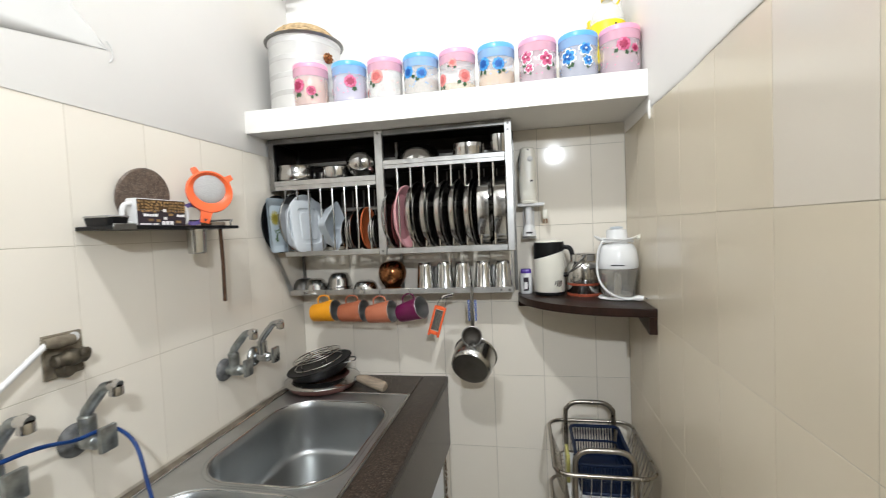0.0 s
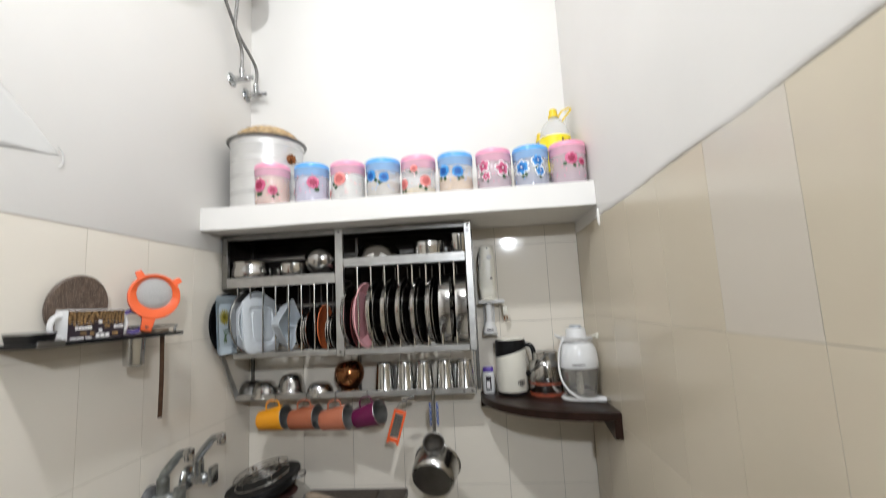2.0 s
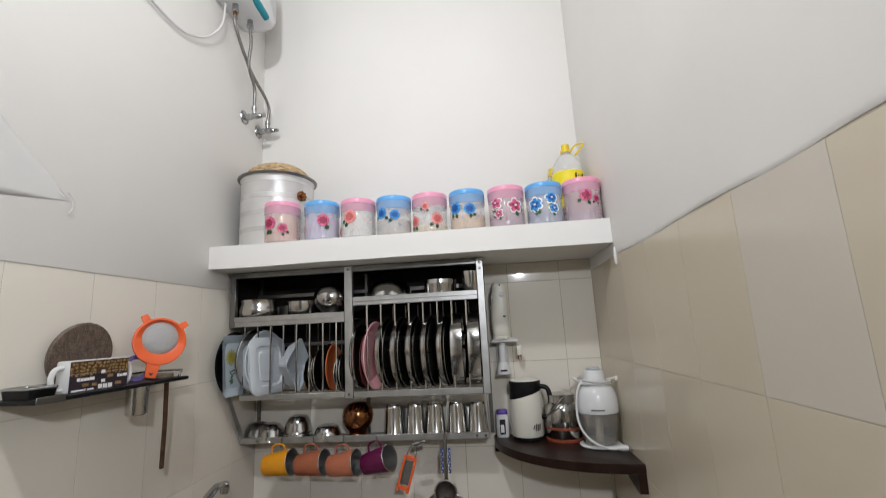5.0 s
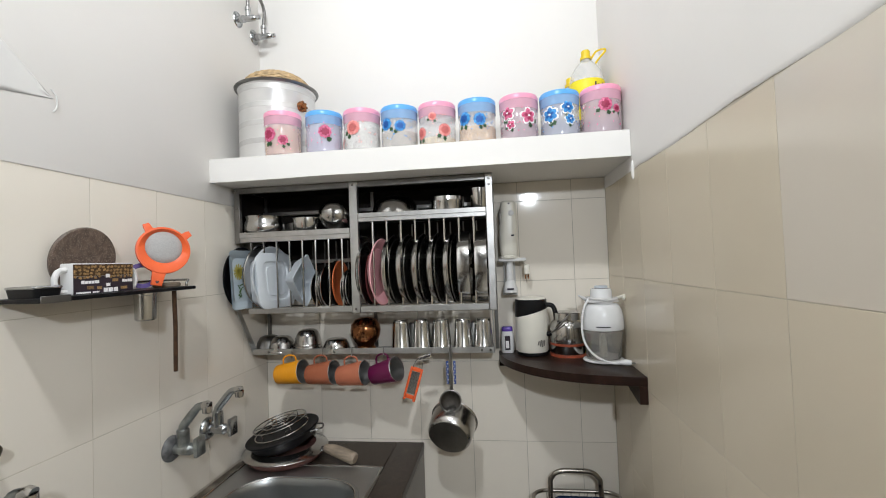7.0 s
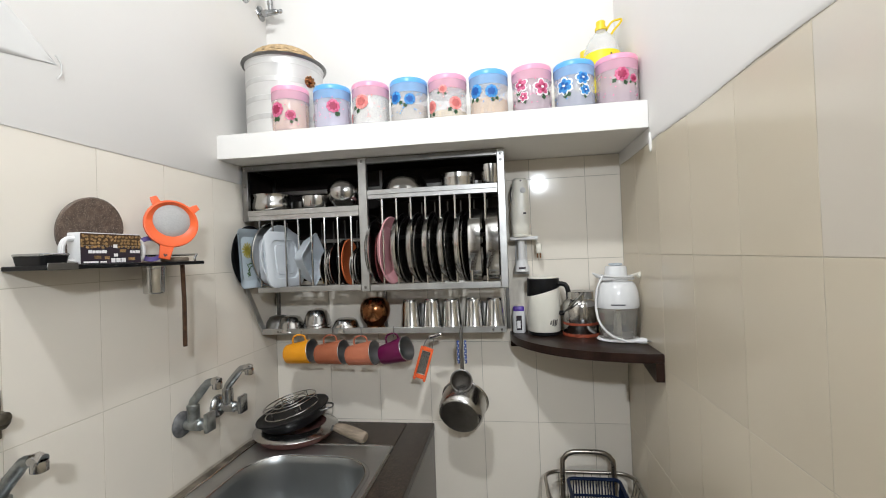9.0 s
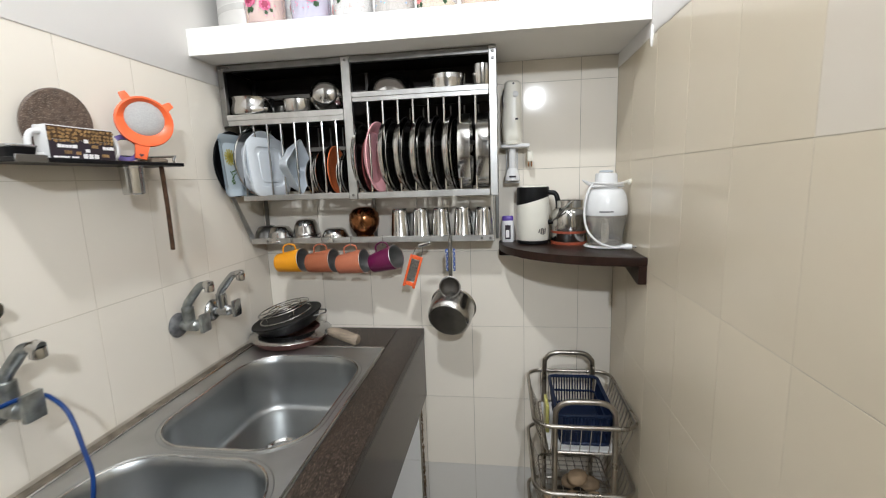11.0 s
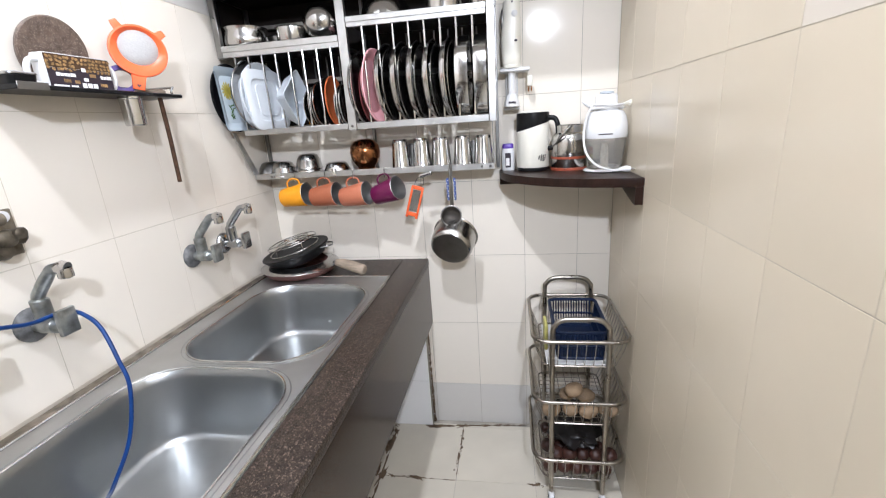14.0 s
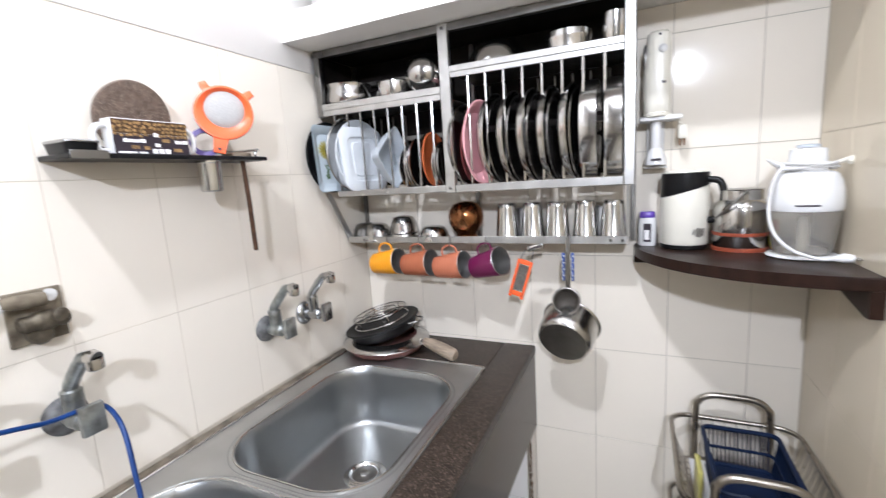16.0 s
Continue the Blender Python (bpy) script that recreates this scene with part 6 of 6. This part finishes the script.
grime_run((0.565, -0.040, 0), (0.98, -0.010, 0), 60, 0.003, "floor_grime", "brown grime along the foot of the wall", 0.0030, 0.006, 0.0, 2.2)
grime_run((0.40, -0.045, 0), (0.40, -0.80, 0), 70, 0.006, "floor_grime", "dark grime along the floor joint below the counter", 0.0030, 0.010, 0.035, 1.8)
grime_run((0.36, -0.34, 0), (0.70, -0.343, 0), 22, 0.002, "floor_grime", "dark grime in a floor joint", 0.0012, 0.006, 0.0, 0.9)
grime_run((0.70, -0.06, 0), (0.698, -0.32, 0), 26, 0.004, "floor_grime", "dark grime in a floor joint", 0.0012, 0.004, 0.0, 0.9)
grime_run((0.98, -0.34, 0), (1.03, -0.342, 0), 8, 0.004, "floor_grime", "dark grime where floor joints cross", 0.0012, 0.007, 0.0, 1.0)
grime_run((0.545, -0.045, 0), (0.60, -0.05, 0), 12, 0.006, "floor_grime", "brown grime at the foot of the support wall", 0.003, 0.008, 0.0, 1.0)
CRUST = material("brown_crust", (0.26, 0.18, 0.11), 0.9, var=0.4, scale=60, bump=0.5, bscale=120)
bm = bmesh.new()
for i in range(300):
    z = g.random() ** 1.4 * 0.5
    x = 0.561 + abs(g.gauss(0, 0.003 + 0.005 * (0.5 - z) ** 2))
    y = -0.003 - abs(g.gauss(0, 0.004))
    bmesh.ops.create_icosphere(bm, subdivisions=1, radius=g.uniform(0.0012, 0.0042), matrix=at(x, y, z) @ Matrix.Diagonal((0.8, 0.7, 1.6, 1)))
tagged(part("corner_grime", bm, CRUST), "brown crust of dirt in the corner below the counter", "dirt", kind="stuff")

# ---- tiles ----
TILE_MESH = {}


def tile_piece(parent, name, w, h, t, m, mat):
    """One wall or floor tile, w by h, lying in xy with its face at z = 0, sharing meshes by size."""
    key = (round(w, 3), round(h, 3), round(t, 4), mat.name)
    if key not in TILE_MESH:
        bm = bmesh.new()
        b = 0.0003
        loft([[Vector((x, y, z)) for x, y in ((i, i), (w - i, i), (w - i, h - i), (i, h - i))] for i, z in ((0, -t), (0, -b), (b, 0))], bm, False, True)
        TILE_MESH[key] = mesh_from(name, bm, mat, False)
    ob = new(name, TILE_MESH[key])
    ob.parent = parent
    ob.matrix_basis = m
    return ob


G = 0.0015
ROWS_Z = [0.0, 0.2, 0.5, 0.8, 1.1, 1.4, 1.7]


def tile_grid(parent, us, vs, frame_m, mat, name, t=0.0017):
    for a, b in zip(us, us[1:]):
        for c, d in zip(vs, vs[1:]):
            if b - a > 0.012 and d - c > 0.008:
                tile_piece(parent, name, b - a - G, d - c - G, t, frame_m @ at(a + G / 2, c + G / 2, 0), mat)


M_BACK = Matrix(((1, 0, 0, 0), (0, 0, -1, 0), (0, 1, 0, 0), (0, 0, 0, 1)))
M_LEFT = Matrix(((0, 0, 1, LX), (-1, 0, 0, 0), (0, 1, 0, 0), (0, 0, 0, 1)))
M_RIGHT = Matrix(((0, 0, -1, RX), (-1, 0, 0, 0), (0, 1, 0, 0), (0, 0, 0, 1)))
tile_grid(wall_back, [LX, 0.18, 0.38, 0.58, 0.78, 0.98, 1.18, RX], ROWS_Z[1:] + [1.775], M_BACK, TILE, "tile")
tile_grid(wall_back, [LX, 0.18, 0.38, 0.58, 0.78, 0.98, 1.18, RX], [0.0, 0.2], M_BACK, SKIRT_TILE, "tile")
tile_grid(wall_left, [0.0, 0.16] + [0.16 + 0.2 * i for i in range(1, 21)], [0.8, 1.1, 1.4, TILE_TOP], M_LEFT, TILE, "tile", 0.0006)
RIGHT_U = [0.0, 0.18] + [0.18 + 0.203 * i for i in range(1, 20)]
TOP_ROW = [1.412, TILE_TOP + 0.015]
tile_grid(wall_right, RIGHT_U, [0.0, 0.2, 0.5, 0.8, 1.1, 1.412], M_RIGHT, SATIN_TILE, "tile", 0.0006)
tile_grid(wall_right, RIGHT_U[:6], TOP_ROW, M_RIGHT, SATIN_TILE, "tile", 0.0006)
tile_grid(wall_right, RIGHT_U[5:7], TOP_ROW, M_RIGHT, GREY_TILE, "tile", 0.0006)
tile_grid(wall_right, RIGHT_U[6:], TOP_ROW, M_RIGHT, SATIN_TILE, "tile", 0.0006)
tile_grid(floor, [LX, 0.10, 0.40, 0.70, 1.0, RX], [0.02] + [0.34 + 0.3 * i - 0.3 for i in range(0, 14)], Matrix(((1, 0, 0, 0), (0, -1, 0, 0), (0, 0, -1, 0), (0, 0, 0, 1))) @ Matrix.Diagonal((1, 1, -1, 1)), FLOOR_TILE, "floor_tile", 0.0017)
tile_grid(block, [0.16, 0.36, 0.5578], [0.0, 0.23, 0.498], M_BACK @ at(0, 0, 0.0355), WHITE_TILE, "tile", 0.0014)
